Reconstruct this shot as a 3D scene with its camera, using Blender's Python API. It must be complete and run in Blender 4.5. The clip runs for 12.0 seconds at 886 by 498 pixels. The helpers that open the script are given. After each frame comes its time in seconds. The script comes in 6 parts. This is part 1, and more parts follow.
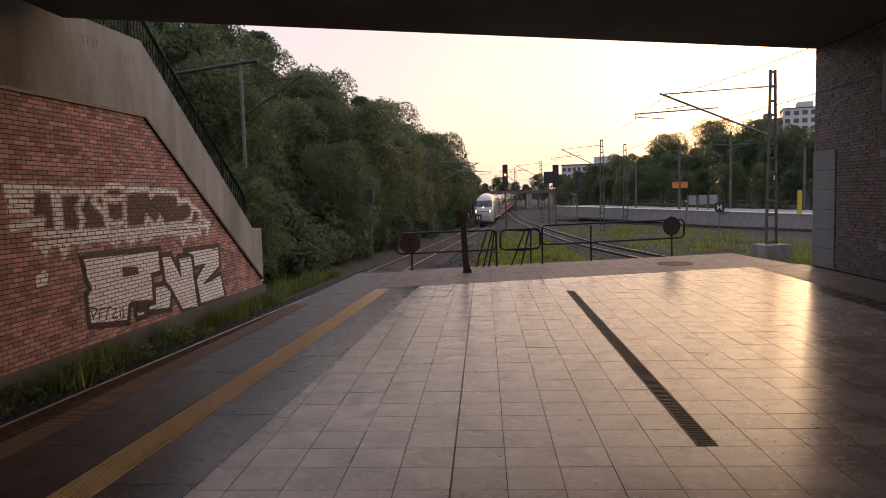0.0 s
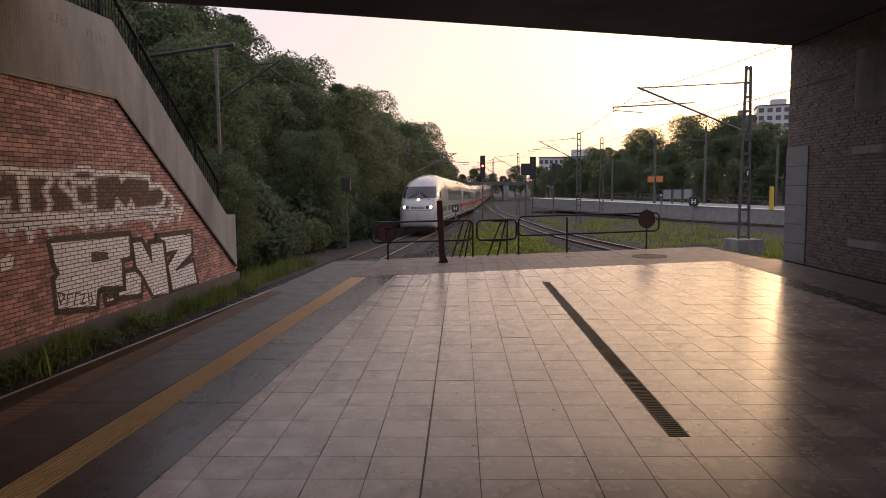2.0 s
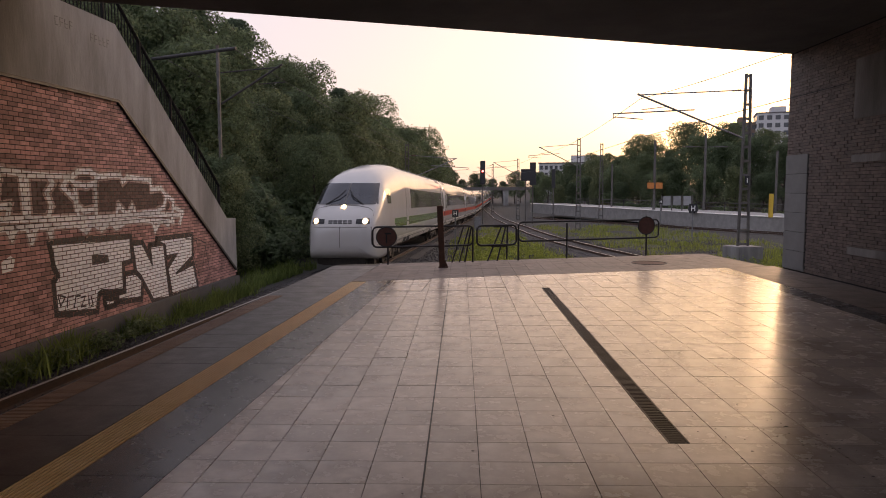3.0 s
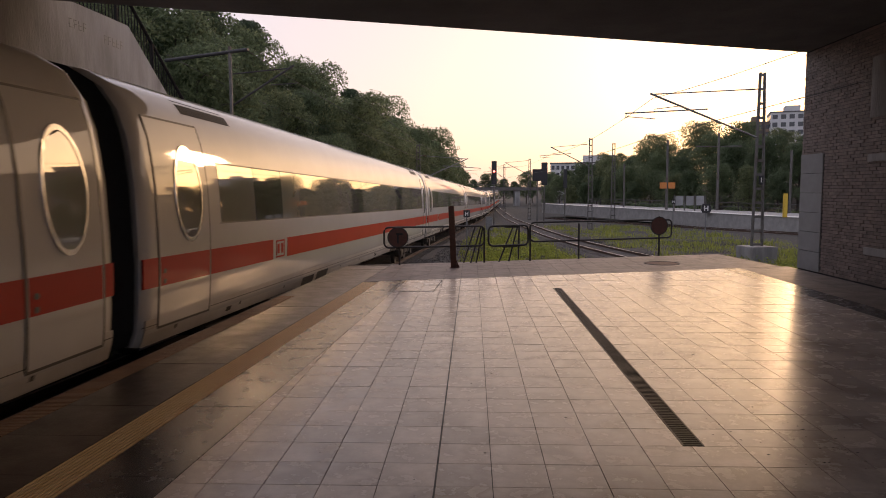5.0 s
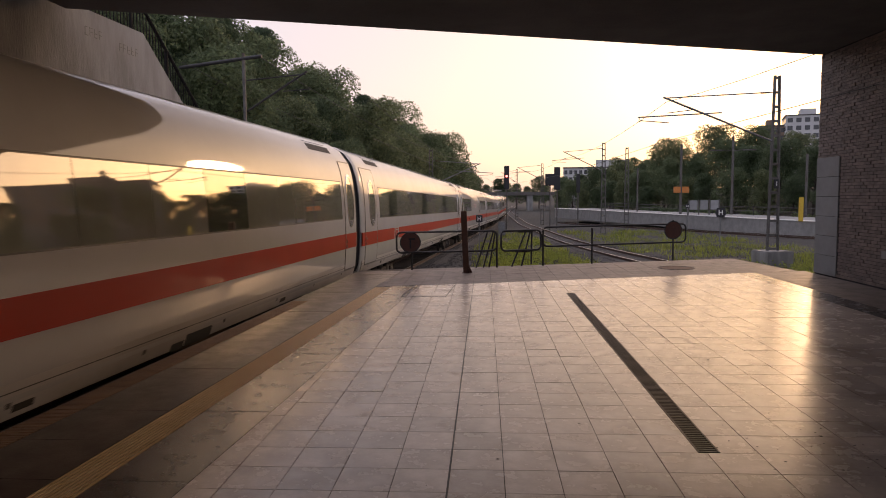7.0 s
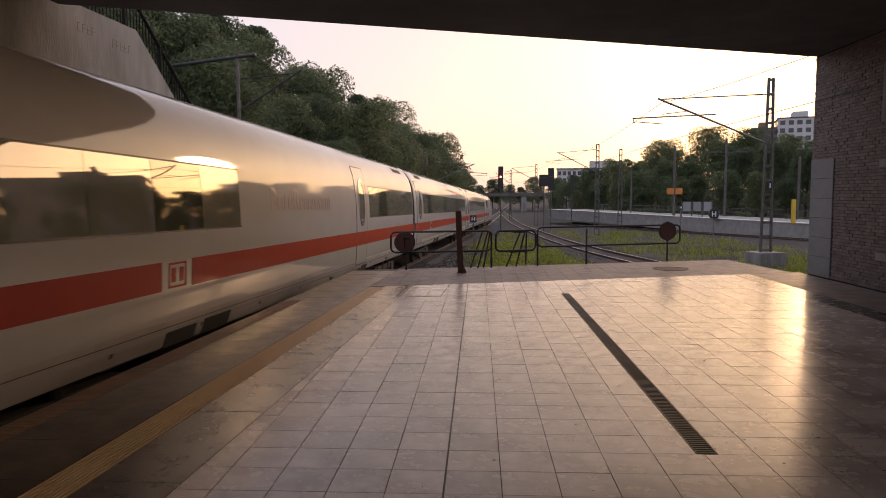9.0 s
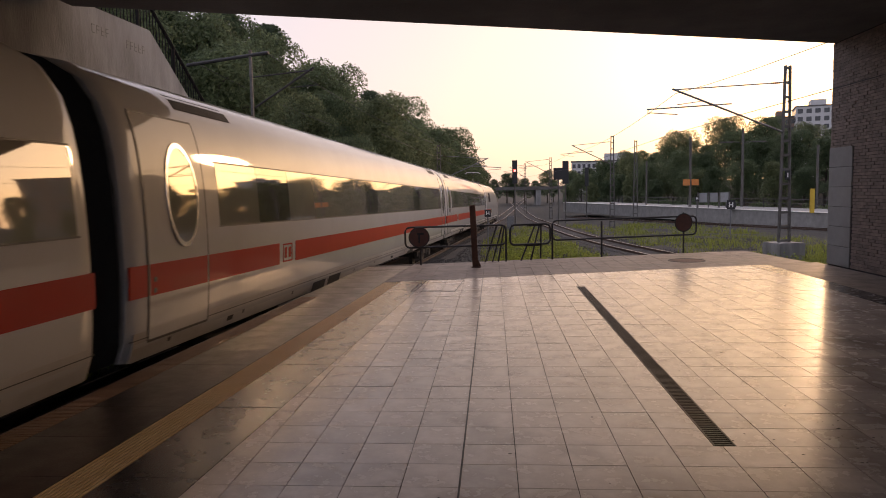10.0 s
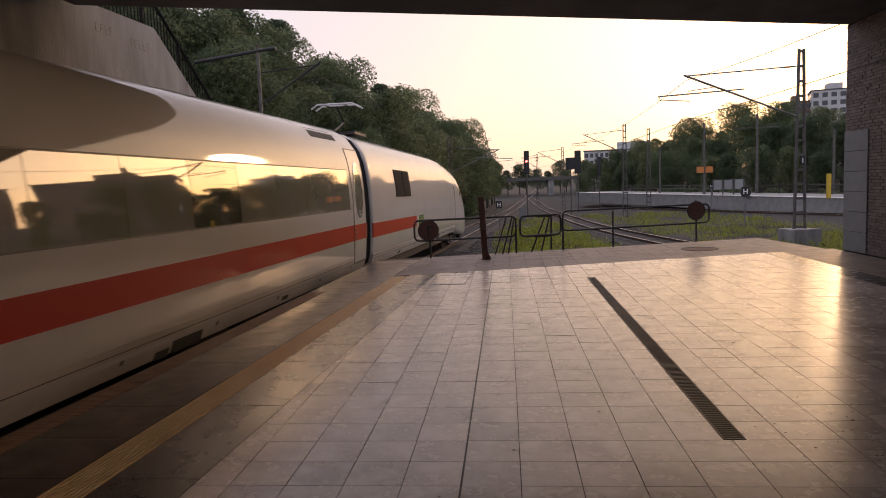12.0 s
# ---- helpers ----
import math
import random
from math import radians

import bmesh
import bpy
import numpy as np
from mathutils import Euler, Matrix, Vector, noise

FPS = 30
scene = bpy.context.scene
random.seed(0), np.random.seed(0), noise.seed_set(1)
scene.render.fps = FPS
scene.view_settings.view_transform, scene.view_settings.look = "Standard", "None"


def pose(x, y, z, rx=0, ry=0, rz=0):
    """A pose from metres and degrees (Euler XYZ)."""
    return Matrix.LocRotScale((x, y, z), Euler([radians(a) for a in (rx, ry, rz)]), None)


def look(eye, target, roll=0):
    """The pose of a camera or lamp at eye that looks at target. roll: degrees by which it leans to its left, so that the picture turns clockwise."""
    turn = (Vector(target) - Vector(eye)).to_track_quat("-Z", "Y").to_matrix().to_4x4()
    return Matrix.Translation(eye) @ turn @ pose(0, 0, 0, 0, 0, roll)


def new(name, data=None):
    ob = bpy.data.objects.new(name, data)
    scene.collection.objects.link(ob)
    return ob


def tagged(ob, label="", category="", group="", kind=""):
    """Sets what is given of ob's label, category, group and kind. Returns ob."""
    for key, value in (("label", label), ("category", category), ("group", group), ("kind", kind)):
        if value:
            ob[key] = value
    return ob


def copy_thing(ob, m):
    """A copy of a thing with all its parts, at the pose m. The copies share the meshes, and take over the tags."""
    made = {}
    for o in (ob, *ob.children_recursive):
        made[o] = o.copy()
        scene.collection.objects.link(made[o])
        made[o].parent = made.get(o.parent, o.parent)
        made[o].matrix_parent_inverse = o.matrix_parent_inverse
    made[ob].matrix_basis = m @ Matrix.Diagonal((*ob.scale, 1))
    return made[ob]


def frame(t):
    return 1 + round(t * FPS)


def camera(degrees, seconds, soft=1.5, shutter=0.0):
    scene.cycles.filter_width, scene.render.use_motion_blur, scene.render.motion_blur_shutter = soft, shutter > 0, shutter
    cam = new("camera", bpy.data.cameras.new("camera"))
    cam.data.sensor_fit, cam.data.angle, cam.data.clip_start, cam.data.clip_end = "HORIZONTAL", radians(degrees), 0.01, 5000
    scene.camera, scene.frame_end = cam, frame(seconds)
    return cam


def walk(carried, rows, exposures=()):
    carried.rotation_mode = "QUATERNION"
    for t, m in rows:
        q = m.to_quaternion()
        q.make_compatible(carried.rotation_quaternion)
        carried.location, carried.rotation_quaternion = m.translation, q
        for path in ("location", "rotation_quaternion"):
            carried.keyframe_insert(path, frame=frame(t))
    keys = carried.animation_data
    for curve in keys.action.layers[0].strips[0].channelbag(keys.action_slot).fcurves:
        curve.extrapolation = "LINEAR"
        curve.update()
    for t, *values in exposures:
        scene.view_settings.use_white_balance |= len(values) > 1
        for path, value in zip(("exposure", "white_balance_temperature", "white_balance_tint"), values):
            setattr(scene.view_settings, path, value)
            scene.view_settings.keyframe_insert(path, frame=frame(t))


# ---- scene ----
from mathutils.bvhtree import BVHTree
from mathutils.geometry import tessellate_polygon
cam = camera(65.7, 12.0, soft=0.95, shutter=0.08)
PATH = [
    (0, (0.28, -4.638, 2.058), (0.158, -2.648, 1.9), -1.6),
    (0.5, (0.289, -4.598, 2.043), (0.17, -2.608, 1.882), -1.4),
    (1, (0.28, -4.598, 2.034), (0.184, -2.609, 1.852), -1.1),
    (1.5, (0.287, -4.572, 2.048), (0.215, -2.583, 1.853), -1.1),
    (2, (0.283, -4.576, 2.031), (0.229, -2.586, 1.844), -0.6),
    (2.5, (0.276, -4.586, 2.035), (0.238, -2.593, 1.864), -0.7),
    (3, (0.266, -4.603, 2.04), (0.214, -2.611, 1.867), -0.2),
    (5, (0.261, -4.574, 2.041), (0.176, -2.583, 1.869), -0.3),
    (5.5, (0.263, -4.553, 2.041), (0.152, -2.567, 1.839), -1.0),
    (6, (0.274, -4.548, 2.04), (0.168, -2.559, 1.85), -0.8),
    (6.5, (0.263, -4.572, 2.042), (0.149, -2.583, 1.869), -0.7),
    (7, (0.267, -4.555, 2.036), (0.145, -2.565, 1.879), -0.5),
    (7.2, (0.264, -4.586, 2.035), (0.153, -2.596, 1.871), -0.6),
    (8.8, (0.229, -4.507, 2.011), (0.139, -2.514, 1.862), 0.1),
    (9, (0.237, -4.501, 2.019), (0.134, -2.51, 1.863), -0.2),
    (9.5, (0.223, -4.509, 2.021), (0.114, -2.518, 1.872), -0.5),
    (10, (0.253, -4.495, 2.011), (0.106, -2.507, 1.841), -1.1),
    (10.5, (0.279, -4.465, 2.018), (0.124, -2.481, 1.823), -1.2),
    (11, (0.284, -4.471, 2.009), (0.125, -2.486, 1.832), -0.9),
    (11.5, (0.292, -4.467, 2.007), (0.141, -2.481, 1.829), -1.5),
    (12, (0.354, -4.381, 2.01), (0.167, -2.399, 1.819), -2.2),
]
walk(cam, [(t, look(eye, target, roll)) for t, eye, target, roll in PATH], exposures=[(0, 1.03, 7900, 27), (12, 1.03, 7900, 27)])

# ---- world, sun, exposure ----
SUN_AZ, SUN_EL = 27.0, 10.5        # degrees from +y towards +x; above the horizon
world = bpy.data.worlds.new("evening_sky")
scene.world = world
world.use_nodes = True
wn = world.node_tree
wn.nodes.clear()
sky = wn.nodes.new("ShaderNodeTexSky")
sky.sky_type, sky.sun_disc = "NISHITA", False
sky.sun_elevation, sky.sun_rotation = radians(SUN_EL), radians(SUN_AZ)
sky.air_density, sky.dust_density, sky.ozone_density = 1.2, 3.0, 2.0
haze = wn.nodes.new("ShaderNodeMix")
haze.data_type = "RGBA"
haze.inputs[0].default_value = 0.74
# thin haze: warm towards the sun, bluer on the other side of the sky
coord = wn.nodes.new("ShaderNodeTexCoord")
facing = wn.nodes.new("ShaderNodeVectorMath")
facing.operation = "DOT_PRODUCT"
facing.inputs[1].default_value = (math.sin(radians(SUN_AZ)), math.cos(radians(SUN_AZ)), 0)
spread = wn.nodes.new("ShaderNodeMapRange")
spread.inputs[1].default_value, spread.inputs[2].default_value = 0.42, 1.0
tone = wn.nodes.new("ShaderNodeMix")
tone.data_type = "RGBA"
tone.inputs[6].default_value, tone.inputs[7].default_value = (3.85, 4.7, 6.4, 1), (4.5, 4.0, 3.7, 1)
wn.links.new(coord.outputs["Generated"], facing.inputs[0])
wn.links.new(facing.outputs["Value"], spread.inputs[0])
wn.links.new(spread.outputs[0], tone.inputs[0])
wn.links.new(tone.outputs[2], haze.inputs[7])
bg = wn.nodes.new("ShaderNodeBackground")
bg.inputs[1].default_value = 0.100
wo = wn.nodes.new("ShaderNodeOutputWorld")
wn.links.new(sky.outputs[0], haze.inputs[6])
wn.links.new(haze.outputs[2], bg.inputs[0])
wn.links.new(bg.outputs[0], wo.inputs[0])

sun = new("sun", bpy.data.lights.new("sun", "SUN"))
sun.data.energy, sun.data.angle, sun.data.color = 0.15, radians(4), (1.0, 0.70, 0.40)
az, el = radians(SUN_AZ), radians(SUN_EL)
sun.matrix_world = look((0, 0, 0), (-math.sin(az) * math.cos(el), -math.cos(az) * math.cos(el), -math.sin(el)))


# ---- materials ----
def mat(name, c1, c2=None, scale=6.0, rough=0.6, rough2=None, metal=0.0, bump=0.0, fine=60.0, vary=0.0, island=False,
        coat=0.0, stain=None, stain_amount=0.0, stretch=(1, 1, 1), emit=None, power=0.0, laid=False):
    """Two-scale noise colour, fine relief, optional stains and a variation from piece to piece.
    laid: the pattern runs on over pieces that share a mesh."""
    m = bpy.data.materials.new(name)
    m.use_nodes = True
    n, l = m.node_tree.nodes, m.node_tree.links
    b = n["Principled BSDF"]
    c2 = c2 or c1
    tc = n.new("ShaderNodeTexCoord")
    mp = n.new("ShaderNodeMapping")
    mp.inputs["Scale"].default_value = stretch
    l.new(n.new("ShaderNodeNewGeometry").outputs["Position"] if laid else tc.outputs["Object"], mp.inputs[0])
    a = n.new("ShaderNodeTexNoise")
    a.inputs["Scale"].default_value, a.inputs["Detail"].default_value, a.inputs["Roughness"].default_value = scale, 7, 0.65
    l.new(mp.outputs[0], a.inputs["Vector"])
    mix = n.new("ShaderNodeMix")
    mix.data_type = "RGBA"
    mix.inputs[6].default_value, mix.inputs[7].default_value = (*c1, 1), (*c2, 1)
    ramp = n.new("ShaderNodeMapRange")
    ramp.inputs[1].default_value, ramp.inputs[2].default_value = 0.32, 0.68
    l.new(a.outputs[0], ramp.inputs[0])
    l.new(ramp.outputs[0], mix.inputs[0])
    col = mix.outputs[2]
    if stain:
        s = n.new("ShaderNodeTexNoise")
        s.inputs["Scale"].default_value, s.inputs["Detail"].default_value = scale * 0.23, 5
        l.new(mp.outputs[0], s.inputs["Vector"])
        r = n.new("ShaderNodeMapRange")
        r.inputs[1].default_value, r.inputs[2].default_value, r.inputs[4].default_value = 0.48, 0.72, stain_amount
        l.new(s.outputs[0], r.inputs[0])
        mx = n.new("ShaderNodeMix")
        mx.data_type = "RGBA"
        mx.inputs[7].default_value = (*stain, 1)
        l.new(r.outputs[0], mx.inputs[0])
        l.new(col, mx.inputs[6])
        col = mx.outputs[2]
    if vary:
        if island:
            g = n.new("ShaderNodeNewGeometry")
            rnd = g.outputs["Random Per Island"]
        else:
            g = n.new("ShaderNodeObjectInfo")
            rnd = g.outputs["Random"]
        r = n.new("ShaderNodeMapRange")
        r.inputs[3].default_value, r.inputs[4].default_value = 1 - vary, 1 + vary
        l.new(rnd, r.inputs[0])
        hv = n.new("ShaderNodeHueSaturation")
        l.new(r.outputs[0], hv.inputs["Value"])
        l.new(col, hv.inputs["Color"])
        col = hv.outputs[0]
    l.new(col, b.inputs["Base Color"])
    b.inputs["Metallic"].default_value = metal
    b.inputs["Roughness"].default_value = rough
    if rough2 is not None:
        r = n.new("ShaderNodeMapRange")
        r.inputs[1].default_value, r.inputs[2].default_value, r.inputs[3].default_value, r.inputs[4].default_value = 0.3, 0.7, rough, rough2
        l.new(a.outputs[0], r.inputs[0])
        l.new(r.outputs[0], b.inputs["Roughness"])
    if coat:
        b.inputs["Coat Weight"].default_value, b.inputs["Coat Roughness"].default_value = coat, 0.04
    if bump:
        f = n.new("ShaderNodeTexNoise")
        f.inputs["Scale"].default_value, f.inputs["Detail"].default_value = fine, 4
        l.new(mp.outputs[0], f.inputs["Vector"])
        bp = n.new("ShaderNodeBump")
        bp.inputs["Strength"].default_value, bp.inputs["Distance"].default_value = bump, 0.02
        l.new(f.outputs[0], bp.inputs["Height"])
        l.new(bp.outputs[0], b.inputs["Normal"])
    if emit:
        b.inputs["Emission Color"].default_value, b.inputs["Emission Strength"].default_value = (*emit, 1), power
    return m


TILE = mat("polished_stone_tile", (0.68, 0.575, 0.50), (0.48, 0.39, 0.33), 5.0, 0.14, 0.34, bump=0.08, fine=12, vary=0.17, stain=(0.17, 0.125, 0.10), stain_amount=0.6, laid=True)
TILE_FAR = mat("polished_stone_tiling", (0.68, 0.575, 0.50), (0.48, 0.39, 0.33), 5.0, 0.14, 0.34, bump=0.08, fine=12, vary=0.14, island=True, stain=(0.17, 0.125, 0.10), stain_amount=0.5)
TILE_BORDER = mat("worn_border_slab", (0.20, 0.145, 0.115), (0.12, 0.085, 0.07), 3.0, 0.5, 0.65, bump=0.08, fine=30, vary=0.12, stain=(0.10, 0.085, 0.07), stain_amount=0.5)
DARK_SLAB = mat("dark_grey_slab", (0.046, 0.044, 0.045), (0.028, 0.026, 0.027), 4, 0.22, 0.30, bump=0.04, fine=40, vary=0.2)
EDGE_SLAB = mat("edge_slab", (0.036, 0.026, 0.021), (0.022, 0.016, 0.013), 3, 0.30, 0.46, bump=0.1, fine=50, vary=0.12)
RIBBED = mat("ochre_ribbed_slab", (0.80, 0.57, 0.31), (0.70, 0.46, 0.23), 5, 0.45, 0.6, bump=0.1, fine=40, vary=0.12)
RIBBED_EDGE = mat("brown_ribbed_slab", (0.26, 0.145, 0.08), (0.18, 0.10, 0.058), 5, 0.5, bump=0.1, vary=0.1)
JOINT = mat("dark_joint", (0.075, 0.06, 0.05), (0.04, 0.033, 0.028), 12, 0.85, bump=0.2)
CONCRETE = mat("weathered_concrete", (0.36, 0.345, 0.325), (0.22, 0.21, 0.195), 2.4, 0.85, bump=0.45, fine=30, stain=(0.075, 0.068, 0.062), stain_amount=0.8, stretch=(1, 1, 0.22))
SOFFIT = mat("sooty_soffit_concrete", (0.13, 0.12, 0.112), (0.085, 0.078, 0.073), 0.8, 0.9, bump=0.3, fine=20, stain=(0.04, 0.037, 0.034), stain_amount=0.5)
KERB = mat("pale_platform_concrete", (0.34, 0.325, 0.30), (0.23, 0.22, 0.205), 1.5, 0.8, bump=0.2)
BRICK = mat("red_brick", (0.54, 0.285, 0.245), (0.39, 0.19, 0.165), 9, 0.75, bump=0.35, fine=70, vary=0.38, stain=(0.09, 0.045, 0.04), stain_amount=0.3, laid=True)
BRICK_FAR = mat("red_brick_small", (0.54, 0.285, 0.245), (0.39, 0.19, 0.165), 9, 0.75, bump=0.3, fine=70, vary=0.38, island=True, stain=(0.09, 0.045, 0.04), stain_amount=0.3)
BRICK_DARK = mat("dark_clinker_brick", (0.22, 0.165, 0.14), (0.15, 0.112, 0.095), 7, 0.6, bump=0.3, fine=60, vary=0.2, island=True)
MORTAR = mat("dark_mortar", (0.055, 0.045, 0.042), (0.03, 0.026, 0.025), 20, 0.95, bump=0.4, fine=90)
PAINT_W = mat("white_spray_paint", (0.93, 0.91, 0.88), (0.87, 0.83, 0.79), 7, 0.6, bump=0.2, fine=70, vary=0.12, island=True)
PAINT_P = mat("thin_white_spray_paint", (0.56, 0.42, 0.36), (0.42, 0.25, 0.21), 9, 0.65, bump=0.2, fine=70, vary=0.2, island=True)
PAINT_D = mat("thin_dark_spray_paint", (0.13, 0.062, 0.054), (0.085, 0.045, 0.04), 5, 0.7, bump=0.25, fine=70, vary=0.3, island=True)
PAINT_B = mat("black_spray_paint", (0.03, 0.024, 0.024), (0.05, 0.035, 0.033), 8, 0.6, bump=0.2, fine=70)
GALV = mat("grey_galvanised_steel", (0.25, 0.25, 0.245), (0.15, 0.148, 0.143), 5, 0.5, 0.65, metal=0.5, bump=0.05)
MAST = mat("weathered_mast_steel", (0.16, 0.15, 0.135), (0.09, 0.082, 0.075), 4, 0.7, metal=0.3, bump=0.1, stain=(0.10, 0.055, 0.03), stain_amount=0.5)
DARK_STEEL = mat("dark_painted_steel", (0.028, 0.027, 0.027), (0.045, 0.038, 0.035), 9, 0.5, 0.65, metal=0.0, bump=0.05)
RAIL_BLACK = mat("matt_black_railing_paint", (0.012, 0.011, 0.011), (0.02, 0.018, 0.017), 9, 0.85)
RAIL_BLACK.node_tree.nodes["Principled BSDF"].inputs["Specular IOR Level"].default_value = 0.1
RUST = mat("rusty_brown_steel", (0.13, 0.055, 0.03), (0.075, 0.035, 0.022), 7, 0.75, bump=0.2, stain=(0.04, 0.025, 0.02), stain_amount=0.5)
RAIL_TOP = mat("polished_rail_head", (0.46, 0.44, 0.42), (0.34, 0.32, 0.30), 8, 0.45, metal=1.0)
RAIL_SIDE = mat("rusty_rail_web", (0.10, 0.055, 0.036), (0.06, 0.036, 0.026), 9, 0.85, bump=0.2)
SLEEPER = mat("grey_concrete_sleeper", (0.125, 0.112, 0.10), (0.075, 0.066, 0.06), 6, 0.9, bump=0.3, vary=0.15)
BALLAST = mat("grey_track_ballast", (0.062, 0.055, 0.050), (0.022, 0.020, 0.019), 16, 0.95, bump=1.0, fine=22)
GUIDE_BED = mat("grimy_ochre_slab", (0.42, 0.29, 0.155), (0.28, 0.19, 0.10), 5, 0.7, bump=0.15)
STONE = mat("ballast_stone", (0.10, 0.09, 0.083), (0.042, 0.038, 0.036), 12, 0.9, bump=0.3, vary=0.4, island=True)
EARTH = mat("gravelly_earth", (0.045, 0.040, 0.035), (0.018, 0.017, 0.015), 9, 0.95, bump=1.0, fine=16, stain=(0.045, 0.05, 0.022), stain_amount=0.6)
GRASS = mat("meadow_grass", (0.10, 0.135, 0.030), (0.060, 0.090, 0.022), 3, 0.7, vary=0.35, island=True)
WEED = mat("bright_green_weeds", (0.20, 0.22, 0.026), (0.10, 0.135, 0.022), 2, 0.65, vary=0.35, island=True)
LEAF_A = mat("oak_leaves", (0.080, 0.112, 0.055), (0.048, 0.070, 0.037), 0.8, 0.6, vary=0.4, island=True)
LEAF_B = mat("maple_leaves", (0.102, 0.132, 0.062), (0.058, 0.085, 0.043), 0.8, 0.6, vary=0.4, island=True)
LEAF_C = mat("locust_leaves", (0.125, 0.146, 0.066), (0.073, 0.094, 0.046), 0.8, 0.6, vary=0.4, island=True)
LEAF_D = mat("pine_needles", (0.058, 0.088, 0.044), (0.039, 0.060, 0.033), 1.2, 0.6, vary=0.35, island=True)
BARK = mat("grey_brown_bark", (0.10, 0.08, 0.062), (0.05, 0.041, 0.034), 5, 0.9, bump=0.6, fine=18, stretch=(1, 1, 0.2))
TRAIN_WHITE = mat("white_train_lacquer", (0.52, 0.495, 0.46), (0.48, 0.455, 0.42), 0.7, 0.5, 0.55, coat=0.8, stain=(0.46, 0.425, 0.38), stain_amount=0.3)
TRAIN_RED = mat("red_train_stripe", (0.46, 0.022, 0.008), (0.40, 0.018, 0.007), 0.8, 0.5, coat=0.18)
TRAIN_GREEN = mat("green_train_stripe", (0.20, 0.36, 0.045), (0.18, 0.32, 0.04), 0.8, 0.22, coat=1.0)
TRAIN_SKIRT = mat("dusty_white_skirt", (0.52, 0.48, 0.43), (0.40, 0.36, 0.31), 1.1, 0.4, bump=0.02, stain=(0.26, 0.215, 0.17), stain_amount=0.6)
# golden sky and hazy tree reflections put into warm half-metal base colours
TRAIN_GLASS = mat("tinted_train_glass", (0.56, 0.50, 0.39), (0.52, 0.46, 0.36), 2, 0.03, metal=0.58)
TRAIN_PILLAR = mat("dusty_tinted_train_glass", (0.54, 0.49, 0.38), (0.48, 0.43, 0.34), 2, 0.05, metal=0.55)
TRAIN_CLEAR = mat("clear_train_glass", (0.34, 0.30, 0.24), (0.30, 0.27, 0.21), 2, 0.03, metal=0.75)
RIM = mat("pale_metal_rim", (0.72, 0.69, 0.63), (0.62, 0.59, 0.53), 6, 0.25, metal=0.8)
for leaf in (LEAF_A, LEAF_B, LEAF_C, LEAF_D, WEED, GRASS):
    # thin leaves: a share of the light passes through, yellower than what they reflect
    ln, ll = leaf.node_tree.nodes, leaf.node_tree.links
    body = ln["Principled BSDF"]
    body.inputs["Specular IOR Level"].default_value = 0.15
    tint = ln.new("ShaderNodeHueSaturation")
    tint.inputs["Hue"].default_value, tint.inputs["Value"].default_value = 0.497, 2.5
    tint.inputs["Saturation"].default_value = 0.85
    ll.new(body.inputs["Base Color"].links[0].from_socket, tint.inputs["Color"])
    thin = ln.new("ShaderNodeBsdfTranslucent")
    ll.new(tint.outputs[0], thin.inputs["Color"])
    both = ln.new("ShaderNodeMixShader")
    both.inputs[0].default_value = 0.38
    ll.new(body.outputs[0], both.inputs[1])
    ll.new(thin.outputs[0], both.inputs[2])
    ll.new(both.outputs[0], ln["Material Output"].inputs["Surface"])
TRAIN_WHITE.node_tree.nodes["Principled BSDF"].inputs["Specular IOR Level"].default_value = 0.1
TRAIN_RED.node_tree.nodes["Principled BSDF"].inputs["Specular IOR Level"].default_value = 0.1
TRAIN_WHITE.node_tree.nodes["Principled BSDF"].inputs["Coat IOR"].default_value = 1.55
for glass in (TRAIN_GLASS, TRAIN_PILLAR, TRAIN_CLEAR):
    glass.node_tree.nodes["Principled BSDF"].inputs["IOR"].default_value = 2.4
WINDSCREEN = mat("dark_windscreen_glass", (0.02, 0.022, 0.026), (0.028, 0.03, 0.034), 2, 0.05)
RUBBER = mat("black_rubber_bellows", (0.014, 0.014, 0.014), (0.022, 0.021, 0.02), 6, 0.75, bump=0.2)
BOGIE = mat("brake_dust_bogie_steel", (0.075, 0.062, 0.052), (0.04, 0.035, 0.03), 6, 0.8, metal=0.2, bump=0.3)
SEAM = mat("dark_body_seam", (0.10, 0.085, 0.07), (0.07, 0.06, 0.05), 5, 0.5)
HEADLIGHT = mat("warm_headlight", (0.9, 0.85, 0.7), None, 4, 0.2, emit=(1.0, 0.76, 0.38), power=3.2)
SIGNAL_RED = mat("red_signal_lamp", (0.5, 0.02, 0.02), None, 4, 0.3, emit=(1.0, 0.06, 0.05), power=9)
SIGN_BLACK = mat("matt_black_sign", (0.016, 0.016, 0.017), (0.026, 0.025, 0.025), 9, 0.6)
SIGN_WHITE = mat("white_sign_enamel", (0.72, 0.70, 0.66), (0.6, 0.58, 0.54), 9, 0.5)
SIGN_RUST = mat("faded_dark_red_disc", (0.15, 0.062, 0.045), (0.10, 0.048, 0.036), 9, 0.7, bump=0.1)
ORANGE = mat("orange_board", (0.62, 0.21, 0.045), (0.52, 0.17, 0.04), 5, 0.6)
YELLOW = mat("yellow_post_paint", (0.66, 0.42, 0.04), (0.55, 0.34, 0.035), 5, 0.6)
PANEL = mat("grey_stone_panel", (0.27, 0.27, 0.265), (0.21, 0.21, 0.205), 2.2, 0.6, bump=0.1, vary=0.1, stain=(0.2, 0.19, 0.18), stain_amount=0.4)
